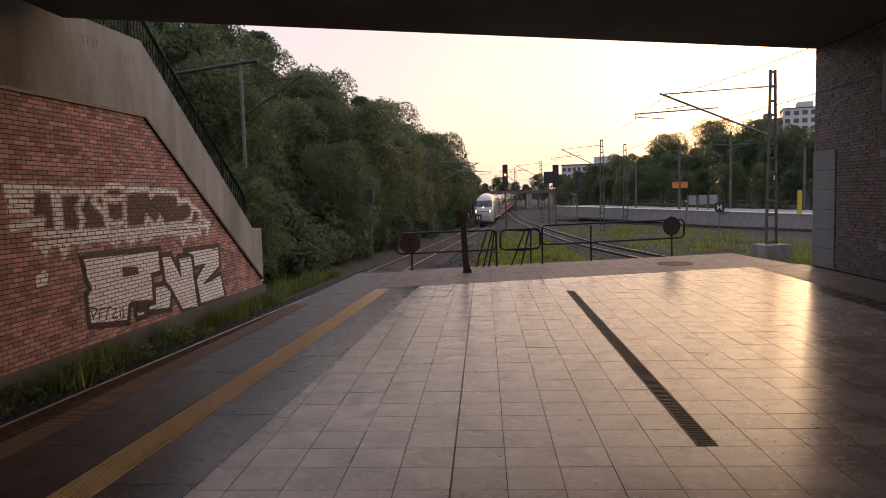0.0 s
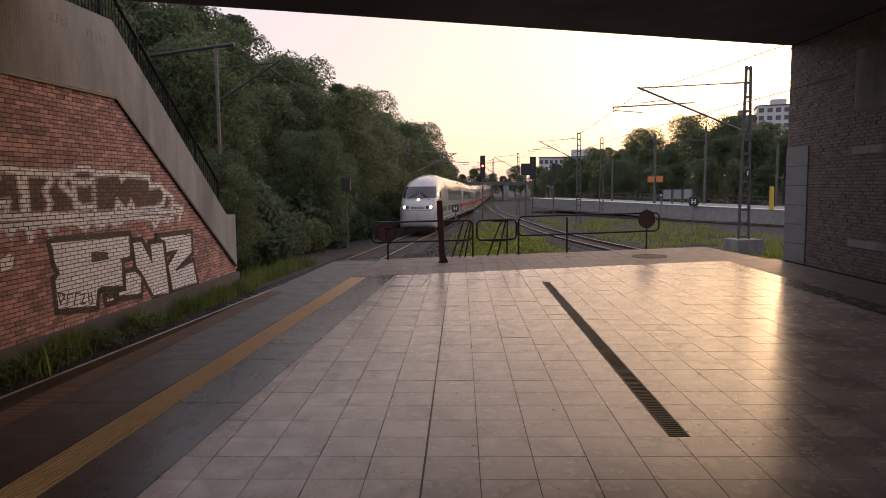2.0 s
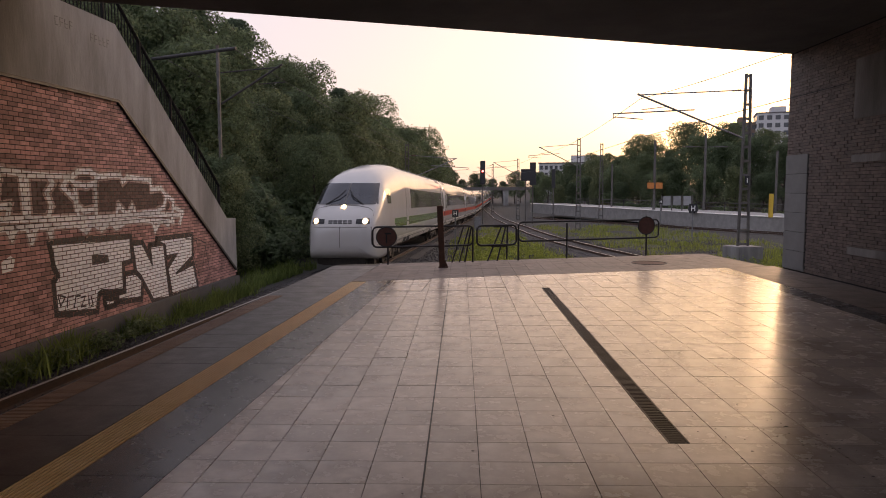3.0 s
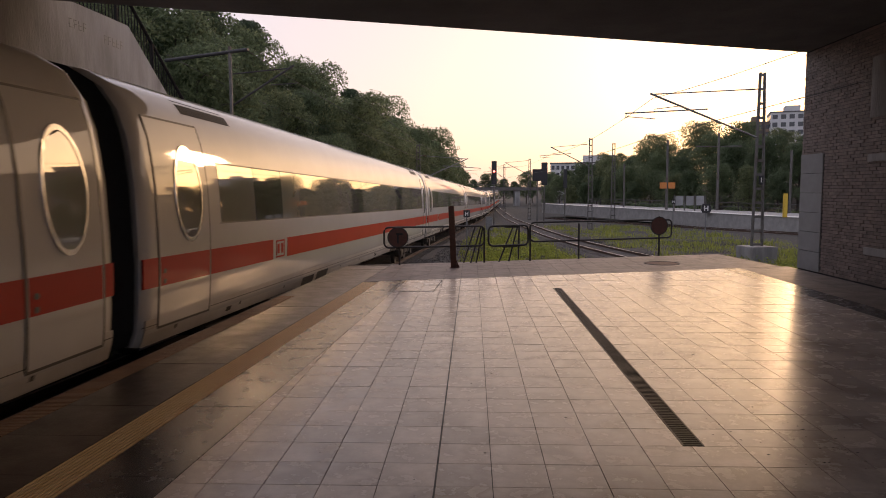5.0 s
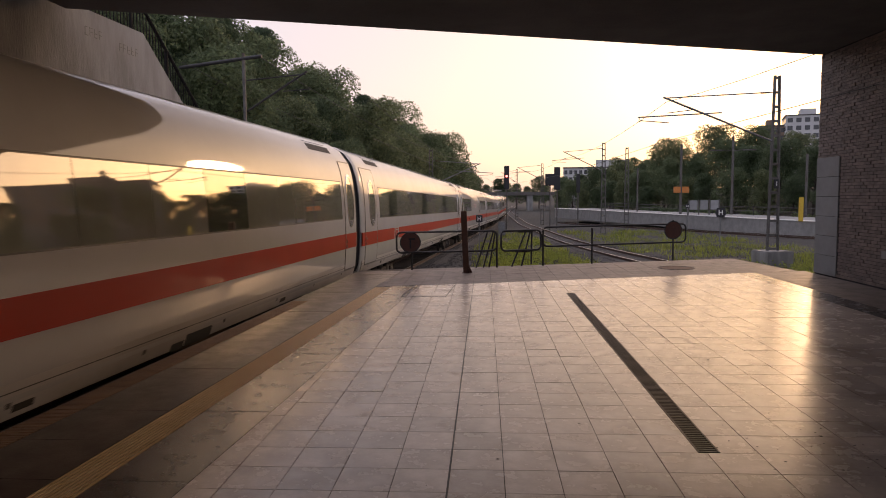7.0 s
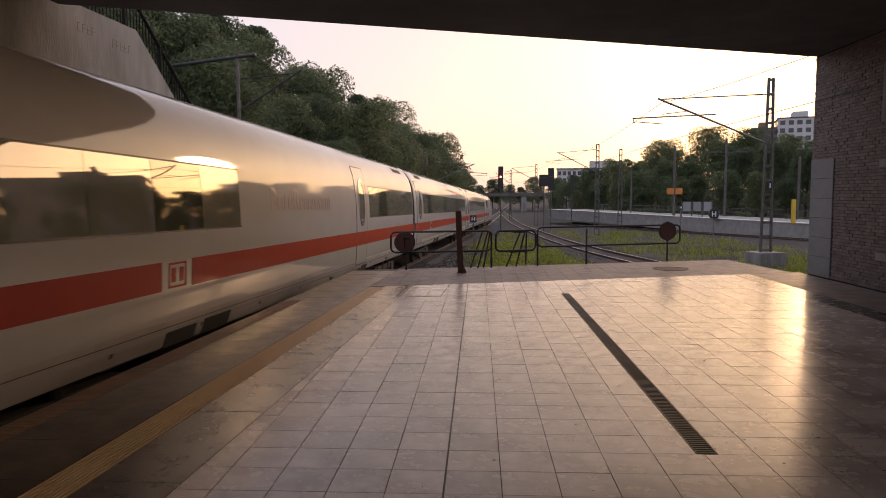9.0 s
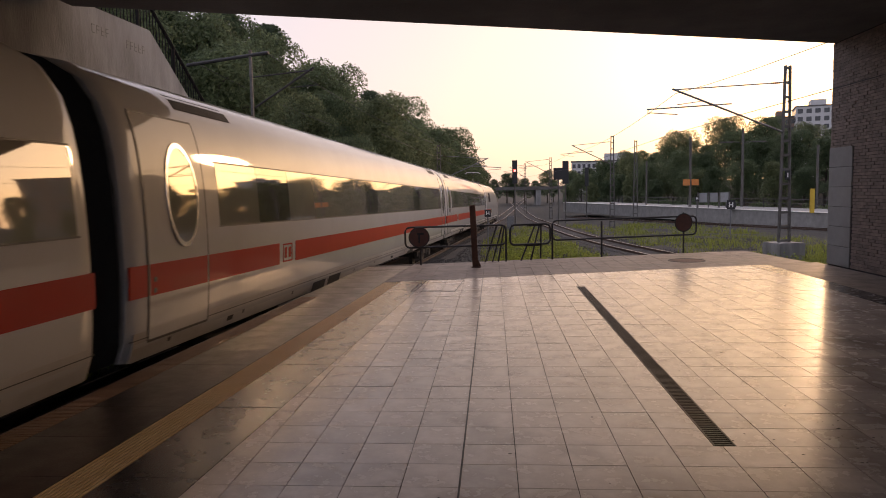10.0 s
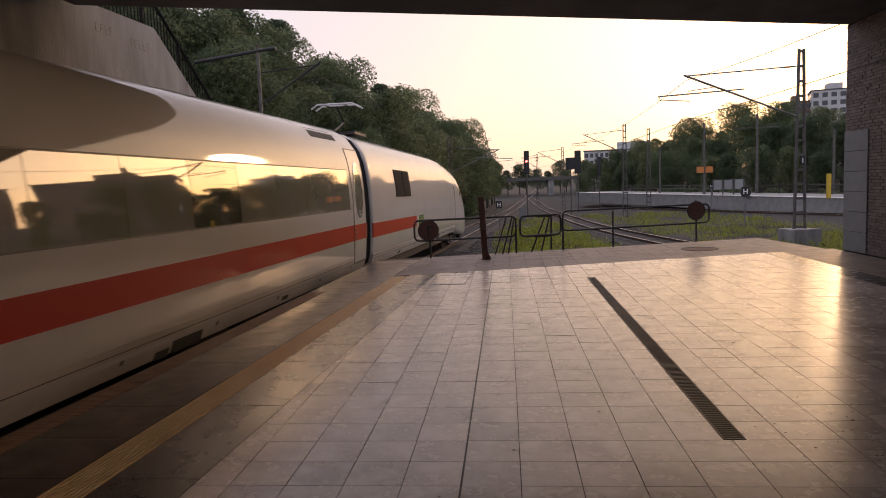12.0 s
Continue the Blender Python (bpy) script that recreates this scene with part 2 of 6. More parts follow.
FACADE_W = mat("white_render_facade", (0.55, 0.54, 0.52), (0.47, 0.46, 0.44), 0.4, 0.85, bump=0.1)
FACADE_B = mat("brown_render_facade", (0.24, 0.16, 0.115), (0.19, 0.13, 0.095), 0.4, 0.85, bump=0.1)
PANE = mat("dark_window_glass", (0.035, 0.04, 0.045), (0.05, 0.052, 0.055), 0.7, 0.08)
GRATE = mat("dark_drain_grate", (0.036, 0.027, 0.022), (0.022, 0.017, 0.014), 20, 0.6, metal=0.0, bump=0.1)


# ---- mesh helpers ----
def box(bm, x0, x1, y0, y1, z0, z1, m=None):
    vs = [bm.verts.new((x, y, z)) for z in (z0, z1) for y in (y0, y1) for x in (x0, x1)]
    if m is not None:
        for v in vs:
            v.co = m @ v.co
    for f in ((0, 2, 3, 1), (4, 5, 7, 6), (0, 1, 5, 4), (2, 6, 7, 3), (0, 4, 6, 2), (1, 3, 7, 5)):
        bm.faces.new([vs[i] for i in f])
    return vs


def tube(bm, pts, r, sides=8, r_end=None, closed=False):
    """A round bar along a line of points; r_end tapers it."""
    pts = [Vector(p) for p in pts]
    rings = []
    for i, p in enumerate(pts):
        a = pts[i - 1] if (i or closed) else pts[0]
        b = pts[(i + 1) % len(pts)] if (i + 1 < len(pts) or closed) else pts[-1]
        d = (b - a).normalized() if (b - a).length > 1e-6 else Vector((0, 0, 1))
        u = d.orthogonal().normalized() if abs(d.z) > 0.9 else d.cross(Vector((0, 0, 1))).normalized()
        w = d.cross(u)
        rr = r if r_end is None else r + (r_end - r) * i / max(1, len(pts) - 1)
        rings.append([bm.verts.new(p + (u * math.cos(k * math.tau / sides) + w * math.sin(k * math.tau / sides)) * rr) for k in range(sides)])
    n = len(rings)
    for i in range(n if closed else n - 1):
        A, B = rings[i], rings[(i + 1) % n]
        for k in range(sides):
            bm.faces.new((A[k], A[(k + 1) % sides], B[(k + 1) % sides], B[k]))
    if not closed:
        bm.faces.new(rings[0][::-1])
        bm.faces.new(rings[-1])


def prism(bm, poly, d, m=None):
    """A flat outline (list of 3D points) pushed out by the vector d."""
    d = Vector(d)
    lo = [bm.verts.new(Vector(p)) for p in poly]
    hi = [bm.verts.new(Vector(p) + d) for p in poly]
    n = len(lo)
    bm.faces.new(lo[::-1])
    bm.faces.new(hi)
    for i in range(n):
        bm.faces.new((lo[i], lo[(i + 1) % n], hi[(i + 1) % n], hi[i]))


def disc(bm, c, r, axis, thick, sides=28):
    axis = Vector(axis).normalized()
    tube(bm, [Vector(c) - axis * thick / 2, Vector(c) + axis * thick / 2], r, sides)


def finish(name, bm, material, smooth=False, bevel=0.0):
    if bevel:
        bmesh.ops.bevel(bm, geom=list(bm.edges), offset=bevel, segments=2, affect="EDGES", clamp_overlap=True)
    bmesh.ops.recalc_face_normals(bm, faces=bm.faces)
    me = bpy.data.meshes.new(name)
    bm.to_mesh(me)
    bm.free()
    for mm in (material if isinstance(material, (list, tuple)) else [material]):
        me.materials.append(mm)
    if smooth:
        me.shade_smooth()
        if smooth != "all":
            me.set_sharp_from_angle(angle=radians(38))
    return me


def part(name, bm, material, parent=None, label="", smooth=False, bevel=0.0, m=None):
    ob = new(name, finish(name, bm, material, smooth, bevel))
    if parent:
        ob.parent = parent
    if m is not None:
        ob.matrix_basis = m
    return tagged(ob, label)


def raw(name, verts, faces, material, parent=None, label=""):
    me = bpy.data.meshes.new(name)
    me.from_pydata(verts, [], faces)
    me.materials.append(material)
    ob = new(name, me)
    if parent:
        ob.parent = parent
    return tagged(ob, label)


def thing(name, label, category, m=None, group="", kind=""):
    ob = new(name)
    ob.empty_display_size = 0.2
    if m is not None:
        ob.matrix_basis = m
    return tagged(ob, label, category, group, kind)


def share(src, m, parent=None):
    """A further piece on the same mesh."""
    ob = new(src.name.split(".")[0], src.data)
    ob.parent = parent
    ob.matrix_basis = m
    return ob


# ---- plan ----
def sstep(a):
    a = min(1.0, max(0.0, a))
    return a * a * (3 - 2 * a)


def rail_z(y):
    """Height of the rail heads; the line dips away from the platform."""
    return -0.86 - (0.018 * (math.hypot(min(y, 110), 3) - 3) if y > 0 else 0.0)


def track_x(y):
    return -5.80 + 0.065 * y


def edge_x(y):
    return -4.06 + 0.065 * y


def wall_x(y):
    return -7.95 + 0.05 * y


def end_y(x):
    """The platform's far end."""
    return 14.75 + 0.30 * x


def bridge_y(x):
    return 10.2 + 0.363 * x


# ---- ground ----
def ground_z(x, y):
    z = rail_z(y) - 0.24
    left = max(0.0, (-9.5 + 0.05 * y) - x)
    z += 9.0 * sstep(left / 26) * sstep((y - 14) / 8 if y < 200 else 1)
    right = max(0.0, x - (41 - 0.253 * min(y, 120) + 0.253 * 57))
    z += 6.0 * sstep(right / 30)
    return z


def build_ground():
    xs = [-1500, -600, -200, -90, -60, -45] + [-36 + 1.5 * i for i in range(66)] + [66, 74, 85, 110, 200, 600, 1500]
    ys = [-400, -120, -60, -30, -12] + [-6 + 2.5 * i for i in range(66)] + [170, 200, 260, 400, 800, 2500]
    verts = []
    for y in ys:
        for x in xs:
            z = ground_z(x, y)
            if abs(x) < 200 and abs(y) < 200 and (x < -9 or x > 2.5):
                z += 0.18 * noise.noise((x * 0.3, y * 0.3, 0))
            verts.append((x, y, z))
    n = len(xs)
    faces = [(j * n + i, j * n + i + 1, (j + 1) * n + i + 1, (j + 1) * n + i) for j in range(len(ys) - 1) for i in range(n - 1)]
    g = raw("ground", verts, faces, EARTH)
    g.data.shade_smooth()
    tagged(g, "rough grassy railway land with weeds and bare earth", "ground", kind="structure")


build_ground()


# ---- platform ----
def build_platform():
    bm = bmesh.new()
    outline = [(edge_x(-26), -26), (edge_x(end_y(-3.1)), end_y(-3.1)), (8.05, end_y(8.05)), (8.6, 12.0), (8.6, -26)]
    prism(bm, [(x, y, -1.3) for x, y in outline], (0, 0, 1.26))
    p = part("platform", bm, KERB)
    tagged(p, "station platform of concrete under a road bridge", "platform", kind="structure")
    return p


platform = build_platform()


# ---- bridge and right-hand wall ----
def build_bridge():
    bm = bmesh.new()
    outline = [(-7.2, bridge_y(-7.2)), (30, bridge_y(30)), (30, -9), (-7.2, -9)]
    prism(bm, [(x, y, 5.42) for x, y in outline], (0, 0, 1.5))
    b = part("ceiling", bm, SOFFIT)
    tagged(b, "dark stained concrete underside of a road bridge", "bridge deck", kind="structure")
    bm = bmesh.new()
    prism(bm, [(-7.2, bridge_y(-7.2) + 0.005, 5.46), (30, bridge_y(30) + 0.005, 5.46), (30, bridge_y(30) + 0.3, 5.5), (-7.2, bridge_y(-7.2) + 0.3, 5.5)], (0, 0, 1.2))
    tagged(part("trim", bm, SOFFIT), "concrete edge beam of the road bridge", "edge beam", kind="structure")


build_bridge()


def build_right_wall():
    bm = bmesh.new()
    box(bm, 8.66, 9.6, -24, 13.38, -0.3, 5.42)
    w = part("wall_east", bm, MORTAR)
    tagged(w, "dark clinker brick wall of the bridge abutment", "wall", kind="structure")
    # courses of bricks, one joined part
    verts, faces = [], []
    row, z = 0, 0.0
    while z < 5.38:
        y = 13.38 - (0.13 if row % 2 else 0.0)
        if row % 2:
            ys = [(13.37, 13.26)]
        else:
            ys = []
        while y > 2.5:
            ys.append((y - 0.006, y - 0.244))
            y -= 0.25
        for a, b in ys:
            if z < 2.8:
                # the stone cladding covers the corner
                if b > 12.25:
                    continue
                a = min(a, 12.272)
            pr = random.uniform(0.004, 0.02)
            x0 = 8.66 - pr
            k = len(verts)
            z1 = min(z + 0.065, 5.41)
            verts += [(x0, a, z), (x0, b, z), (x0, b, z1), (x0, a, z1), (8.662, a, z), (8.662, b, z), (8.662, b, z1), (8.662, a, z1)]
            faces += [(k, k + 1, k + 2, k + 3), (k, k + 4, k + 5, k + 1), (k + 3, k + 2, k + 6, k + 7), (k, k + 3, k + 7, k + 4), (k + 1, k + 5, k + 6, k + 2)]
        z += 0.075
        row += 1
    tagged(raw("brickwork", verts, faces, BRICK_DARK, w, "courses of dark clinker brick"), kind="stuff")
    # pale panels clad the free corner
    bm = bmesh.new()
    box(bm, -0.03, 0.0, -0.55, 0.55, 0.0, 0.47)
    first = part("panel", bm, PANEL, w, "pale grey stone cladding panel", bevel=0.006, m=pose(8.655, 12.83, 0.0))
    for i in range(1, 6):
        share(first, pose(8.655, 12.83, 0.48 * i - 0.0), w)
    bm = bmesh.new()
    box(bm, -0.05, 0.0, -2.2, 1.0, 0, 0.16)
    a = part("ledge", bm, CONCRETE, w, "grey concrete ledge", bevel=0.01, m=pose(8.652, 9.4, 0.62))
    share(a, pose(8.652, 9.4, 2.58), w)
    bm = bmesh.new()
    box(bm, -0.035, 0.0, -3.0, 0.0, 0, 1.25)
    part("fascia", bm, CONCRETE, w, "smooth grey concrete panel", bevel=0.01, m=pose(8.652, 10.4, 3.5))


build_right_wall()


# ---- stair wall on the far side of the track ----
def wall_frame():
    """Maps (along, up, out) of the stair wall to the world; along equals y."""
    n = Vector((1, -0.05, 0)).normalized()
    return Matrix(((0.05, 0, n.x, -7.95), (1, 0, n.y, 0), (0, 1, 0, 0), (0, 0, 0, 1)))


WF = wall_frame()


def brick_top(y):
    return 4.05 if y < 10.75 else 4.05 - (y - 10.75) * 0.684


def parapet_top(y):
    return 5.68 if y < 10.7 else 5.68 - (y - 10.7) * 0.755 if y < 16.7 else 1.15


def build_stair_wall():
    bm = bmesh.new()
    prof = [(-24, -1.2), (17.4, -1.6), (17.4, 1.12), (16.7, 1.15), (10.7, 5.68), (-24, 5.68)]
    prism(bm, [WF @ Vector((y, z, -0.45)) for y, z in prof], (WF.to_3x3() @ Vector((0, 0, 0.449))))
    w = part("wall_west", bm, MORTAR)
    tagged(w, "red brick stair wall with concrete coping, covered in graffiti", "wall", kind="structure")
    # coping band, proud of the brick
    bm = bmesh.new()
    band = [(-24, 4.06), (10.75, 4.06), (17.42, -0.5), (17.42, 1.14), (16.7, 1.17), (10.7, 5.70), (-24, 5.70)]
    prism(bm, [WF @ Vector((y, z, -0.47)) for y, z in band], (WF.to_3x3() @ Vector((0, 0, 0.53))))
    part("coping", bm, CONCRETE, w, "weathered grey concrete parapet band")
    bm = bmesh.new()
    prism(bm, [WF @ Vector(p + (0.0,)) for p in [(-24, 4.0), (10.72, 4.0), (17.36, -0.54), (17.42, -0.5), (10.75, 4.058), (-24, 4.058)]], (WF.to_3x3() @ Vector((0, 0, 0.066))))
    part("drip_edge", bm, DARK_STEEL, w, "dark drip edge under the coping")
    bm = bmesh.new()
    box(bm, -24, 17.5, -1.25, -0.72, -0.02, 0.11, WF @ pose(0, 0, 0))
    part("plinth", bm, SOFFIT, w, "low dark stained concrete plinth", bevel=0.015)
    return w


wall_west = build_stair_wall()


def build_stair_rail():
    top = thing("stair_railing", "dark steel bar railing on the stair parapet", "railing")
    def rz(y):
        return 0.0 if y < 10.7 else -(y - 10.7) * 0.755
    for nm, up, r in (("handrail", 1.08, 0.04), ("lower_rail", 0.12, 0.028)):
        bm = bmesh.new()
        tube(bm, [WF @ Vector((y, 5.68 + up + rz(y), -0.2)) for y in (-6, 10.7, 16.75)], r, 8)
        part(nm, bm, RAIL_BLACK, top)
    bm = bmesh.new()
    box(bm, -0.03, 0.03, -0.03, 0.03, 0, 1.10)
    post = None
    for i in range(14):
        y = -3 + i * 1.52
        m = Matrix.Translation(WF @ Vector((y, 5.66 + rz(y), -0.2)))
        if post is None:
            post = part("post", bm, RAIL_BLACK, top, m=m)
        else:
            share(post, m, top)
    bm = bmesh.new()
    box(bm, -0.009, 0.009, -0.009, 0.009, 0.10, 1.06)
    bar = None
    y = 3.0
    while y < 16.7:
        m = Matrix.Translation(WF @ Vector((y, 5.68 + rz(y), -0.2)))
        if bar is None:
            bar = part("bar", bm, RAIL_BLACK, top, m=m)
        else:
            share(bar, m, top)
        y += 0.13


build_stair_rail()


# ---- tracks ----
def track(name, cx, y0, y1, sleepers_to, label):
    """cx(y): centre line. Rails, ballast bed, sleepers."""
    t = thing(name, label, "railway track", kind="structure")
    ys = []
    y = y0
    while y < y1:
        ys.append(y)
        y += 2.0 if y < 60 else 6.0
    def frame_at(y):
        dx = (cx(y + 0.5) - cx(y - 0.5))
        d = Vector((dx, 1, rail_z(y + 0.5) - rail_z(y - 0.5))).normalized()
        n = Vector((d.y, -d.x, 0)).normalized()
        return Vector((cx(y), y, rail_z(y))), d, n
    for side in (-1, 1):
        prof = [(-0.036, 0.0), (0.036, 0.0), (0.036, -0.04), (0.01, -0.055), (0.01, -0.14), (0.07, -0.16), (0.07, -0.172), (-0.07, -0.172), (-0.07, -0.16), (-0.01, -0.14), (-0.01, -0.055), (-0.036, -0.04)]
        bm = bmesh.new()
        rings = []
        for y in ys:
            p, d, n = frame_at(y)
            rings.append([bm.verts.new(p + n * (side * 0.755 + a) + Vector((0, 0, b))) for a, b in prof])
        for A, B in zip(rings, rings[1:]):
            for k in range(len(prof)):
                f = bm.faces.new((A[k], A[(k + 1) % len(prof)], B[(k + 1) % len(prof)], B[k]))
                f.material_index = 0 if k == 0 else 1
        part("rail", bm, [RAIL_TOP, RAIL_SIDE], t)
    bm = bmesh.new()
    rings = []
    for y in ys:
        p, d, n = frame_at(y)
        rings.append([bm.verts.new(p + n * a + Vector((0, 0, b))) for a, b in ((-2.4, -0.5), (-1.6, -0.18), (-0.8, -0.165), (0, -0.16), (0.8, -0.165), (1.6, -0.18), (2.4, -0.5))])
    for A, B in zip(rings, rings[1:]):
        for k in range(6):
            bm.faces.new((A[k], A[k + 1], B[k + 1], B[k]))
    part("ballast_bed", bm, BALLAST, t, "brown crushed stone ballast", smooth=True)
    bm = bmesh.new()
    prof = [(-0.13, -0.21), (0.13, -0.21), (0.10, 0.0), (-0.10, 0.0)]
    prism(bm, [(-1.3, a, b) for a, b in prof], (2.6, 0, 0))
    first, y = None, (y0 if y0 > 0 else 13.5) + 0.3
    while y < sleepers_to:
        p, d, n = frame_at(y)
        m = Matrix.Translation(p + Vector((0, 0, -0.135))) @ Matrix.Rotation(-math.atan2(d.x, d.y), 4, "Z")
        if first is None:
            first = part("sleeper", bm, SLEEPER, t, "grey concrete sleeper", m=m)
        else:
            share(first, m, t)
        y += 0.6
    return t


def track2_x(y):
    return 6.9 + 0.0018 * (max(0, 62 - y)) ** 2 + 0.0004 * max(0, y - 62) ** 1.7 - 0.012 * max(0, y - 62)


def track3_x(y):
    return 29.4 - 0.253 * (y - 57.5) - 1.75


def track4_x(y):
    return track3_x(y) - 4.6


track("track_1", track_x, -60, 420, 76, "railway track with shiny rails in brown ballast beside the platform")
track("track_2", track2_x, 19, 260, 64, "curving railway track with rusty ballast and concrete sleepers")
track("track_3", track3_x, 38, 116, 60, "distant railway track along the far platform")


# ---- far platform ----
def build_far_platform():
    bm = bmesh.new()
    def ex(y):
        return 29.4 - 0.253 * (y - 57.5)
    y0, y1 = 25, 122
    prism(bm, [(ex(y0), y0, -2.2), (ex(y1), y1, -2.2), (ex(y1) + 6.5, y1, -2.2), (ex(y0) + 8, y0, -2.2)], (0, 0, 1.6))
    p = part("platform", bm, KERB)
    tagged(p, "long pale concrete platform across the tracks", "platform", kind="structure")
    bm = bmesh.new()
    prism(bm, [(ex(y0) - 0.08, y0, -0.62), (ex(y1) - 0.08, y1, -0.62), (ex(y1) + 0.9, y1, -0.62), (ex(y0) + 0.9, y0, -0.62)], (0, 0, 0.06))
    part("edge_slab", bm, SIGN_WHITE, p, "pale platform edge slabs")


build_far_platform()


# ---- train ----
LETTER = mat("faint_red_lettering", (0.58, 0.40, 0.35), (0.55, 0.38, 0.33), 4, 0.3, coat=0.8)

PROFILE = [(1.34, 0.58), (1.42, 0.80), (1.455, 1.15), (1.475, 1.65), (1.475, 2.15), (1.45, 2.75), (1.41, 3.12), (1.36, 3.42), (1.25, 3.76), (1.03, 4.07), (0.66, 4.29), (0.22, 4.39)]
ROOF = PROFILE[-1][1]


def half(z):
    """Half width of the body at height z above the rail."""
    for (xa, za), (xb, zb) in zip(PROFILE, PROFILE[1:]):
        if za <= z <= zb:
            return xa + (xb - xa) * (z - za) / (zb - za)
    return PROFILE[0][0] if z < PROFILE[0][1] else PROFILE[-1][0]


def loft(bm, rings_at, closed_ends=True):
    """rings_at: (y, width, roof, belly) and, on the nose, a power that makes the section boxier."""
    rings = []
    for y, sx, top, low, *box_power in rings_at:
        q = box_power[0] if box_power else 1.0
        ring = []
        pts = PROFILE + [(-x, z) for x, z in PROFILE[::-1]]
        for x, z in pts:
            zz = low + (z - 0.58) / (ROOF - 0.58) * (top - low)
            xx = math.copysign(1.475 * (abs(x) / 1.475) ** q, x)
            ring.append(bm.verts.new((xx * sx, y, zz)))
        rings.append(ring)
    n = len(rings[0])
    for A, B in zip(rings, rings[1:]):
        for k in range(n):
            bm.faces.new((A[k], A[(k + 1) % n], B[(k + 1) % n], B[k]))
    if closed_ends:
        bm.faces.new(rings[0])
        bm.faces.new(rings[-1][::-1])


def strip(bm, side, y0, y1, z0, z1, out=0.004, rows=4, thick=0.004):
    """A thin panel that follows the curve of the body side."""
    zs = [z0 + (z1 - z0) * i / rows for i in range(rows + 1)]
    a = [bm.verts.new((side * (half(z) + out), y0, z)) for z in zs]
    b = [bm.verts.new((side * (half(z) + out), y1, z)) for z in zs]
    c = [bm.verts.new((side * (half(z) - 0.02), y0, z)) for z in zs]
    d = [bm.verts.new((side * (half(z) - 0.02), y1, z)) for z in zs]
    for i in range(rows):
        bm.faces.new((a[i], b[i], b[i + 1], a[i + 1]))
        bm.faces.new((c[i], a[i], a[i + 1], c[i + 1]))
        bm.faces.new((b[i], d[i], d[i + 1], b[i + 1]))
    bm.faces.new((a[0], c[0], d[0], b[0]))
    bm.faces.new((a[-1], b[-1], d[-1], c[-1]))


def oval_on_side(bm, side, yc, zc, ry, rz, out, n=28, inner=0.0):
    """An oval (or an oval ring) that lies on the curved body side."""
    def pt(r, a, o):
        z = zc + rz * r * math.sin(a)
        return (side * (half(z) + o), yc + ry * r * math.cos(a), z)
    outer = [bm.verts.new(pt(1, k * math.tau / n, out)) for k in range(n)]
    back = [bm.verts.new(pt(1.02, k * math.tau / n, -0.01)) for k in range(n)]
    for k in range(n):
        bm.faces.new((outer[k], outer[(k + 1) % n], back[(k + 1) % n], back[k]))
    if inner:
        ins = [bm.verts.new(pt(inner, k * math.tau / n, out)) for k in range(n)]
        for k in range(n):
            bm.faces.new((outer[k], ins[k], ins[(k + 1) % n], outer[(k + 1) % n]))
    else:
        for k in range(n // 4, -n // 4 + 1, -1):
            a, b, c, d = outer[k % n], outer[(k - 1) % n], outer[(n // 2 - k + 1) % n], outer[(n // 2 - k) % n]
            bm.faces.new([v for i, v in enumerate((a, b, c, d)) if v not in (a, b, c, d)[:i]])


def bogie(parent, y):
    bm = bmesh.new()
    for s in (-1, 1):
        box(bm, s * 1.0 - 0.09, s * 1.0 + 0.09, -1.75, 1.75, 0.42, 0.62)
        for yy in (-1.25, 1.25):
            box(bm, s * 1.0 - 0.14, s * 1.0 + 0.14, yy - 0.2, yy + 0.2, 0.3, 0.58)
        tube(bm, [(s * 1.05, -0.5, 0.35), (s * 1.05, -0.5, 0.75)], 0.09, 8)
        tube(bm, [(s * 1.05, 0.5, 0.35), (s * 1.05, 0.5, 0.75)], 0.09, 8)
    box(bm, -0.9, 0.9, -0.3, 0.3, 0.4, 0.7)
    b = part("bogie", bm, BOGIE, parent, "dusty steel bogie frame", m=pose(0, y, -0.26))
    for yy in (-1.25, 1.25):
        bm = bmesh.new()
        for s in (-1, 1):
            tube(bm, [(s * 0.68, 0, 0), (s * 0.69, 0, 0), (s * 0.82, 0, 0)], 0.46, 20)
        tube(bm, [(-0.7, 0, 0), (0.7, 0, 0)], 0.09, 10)
        part("wheelset", bm, BOGIE, b, m=pose(0, yy, 0.46))


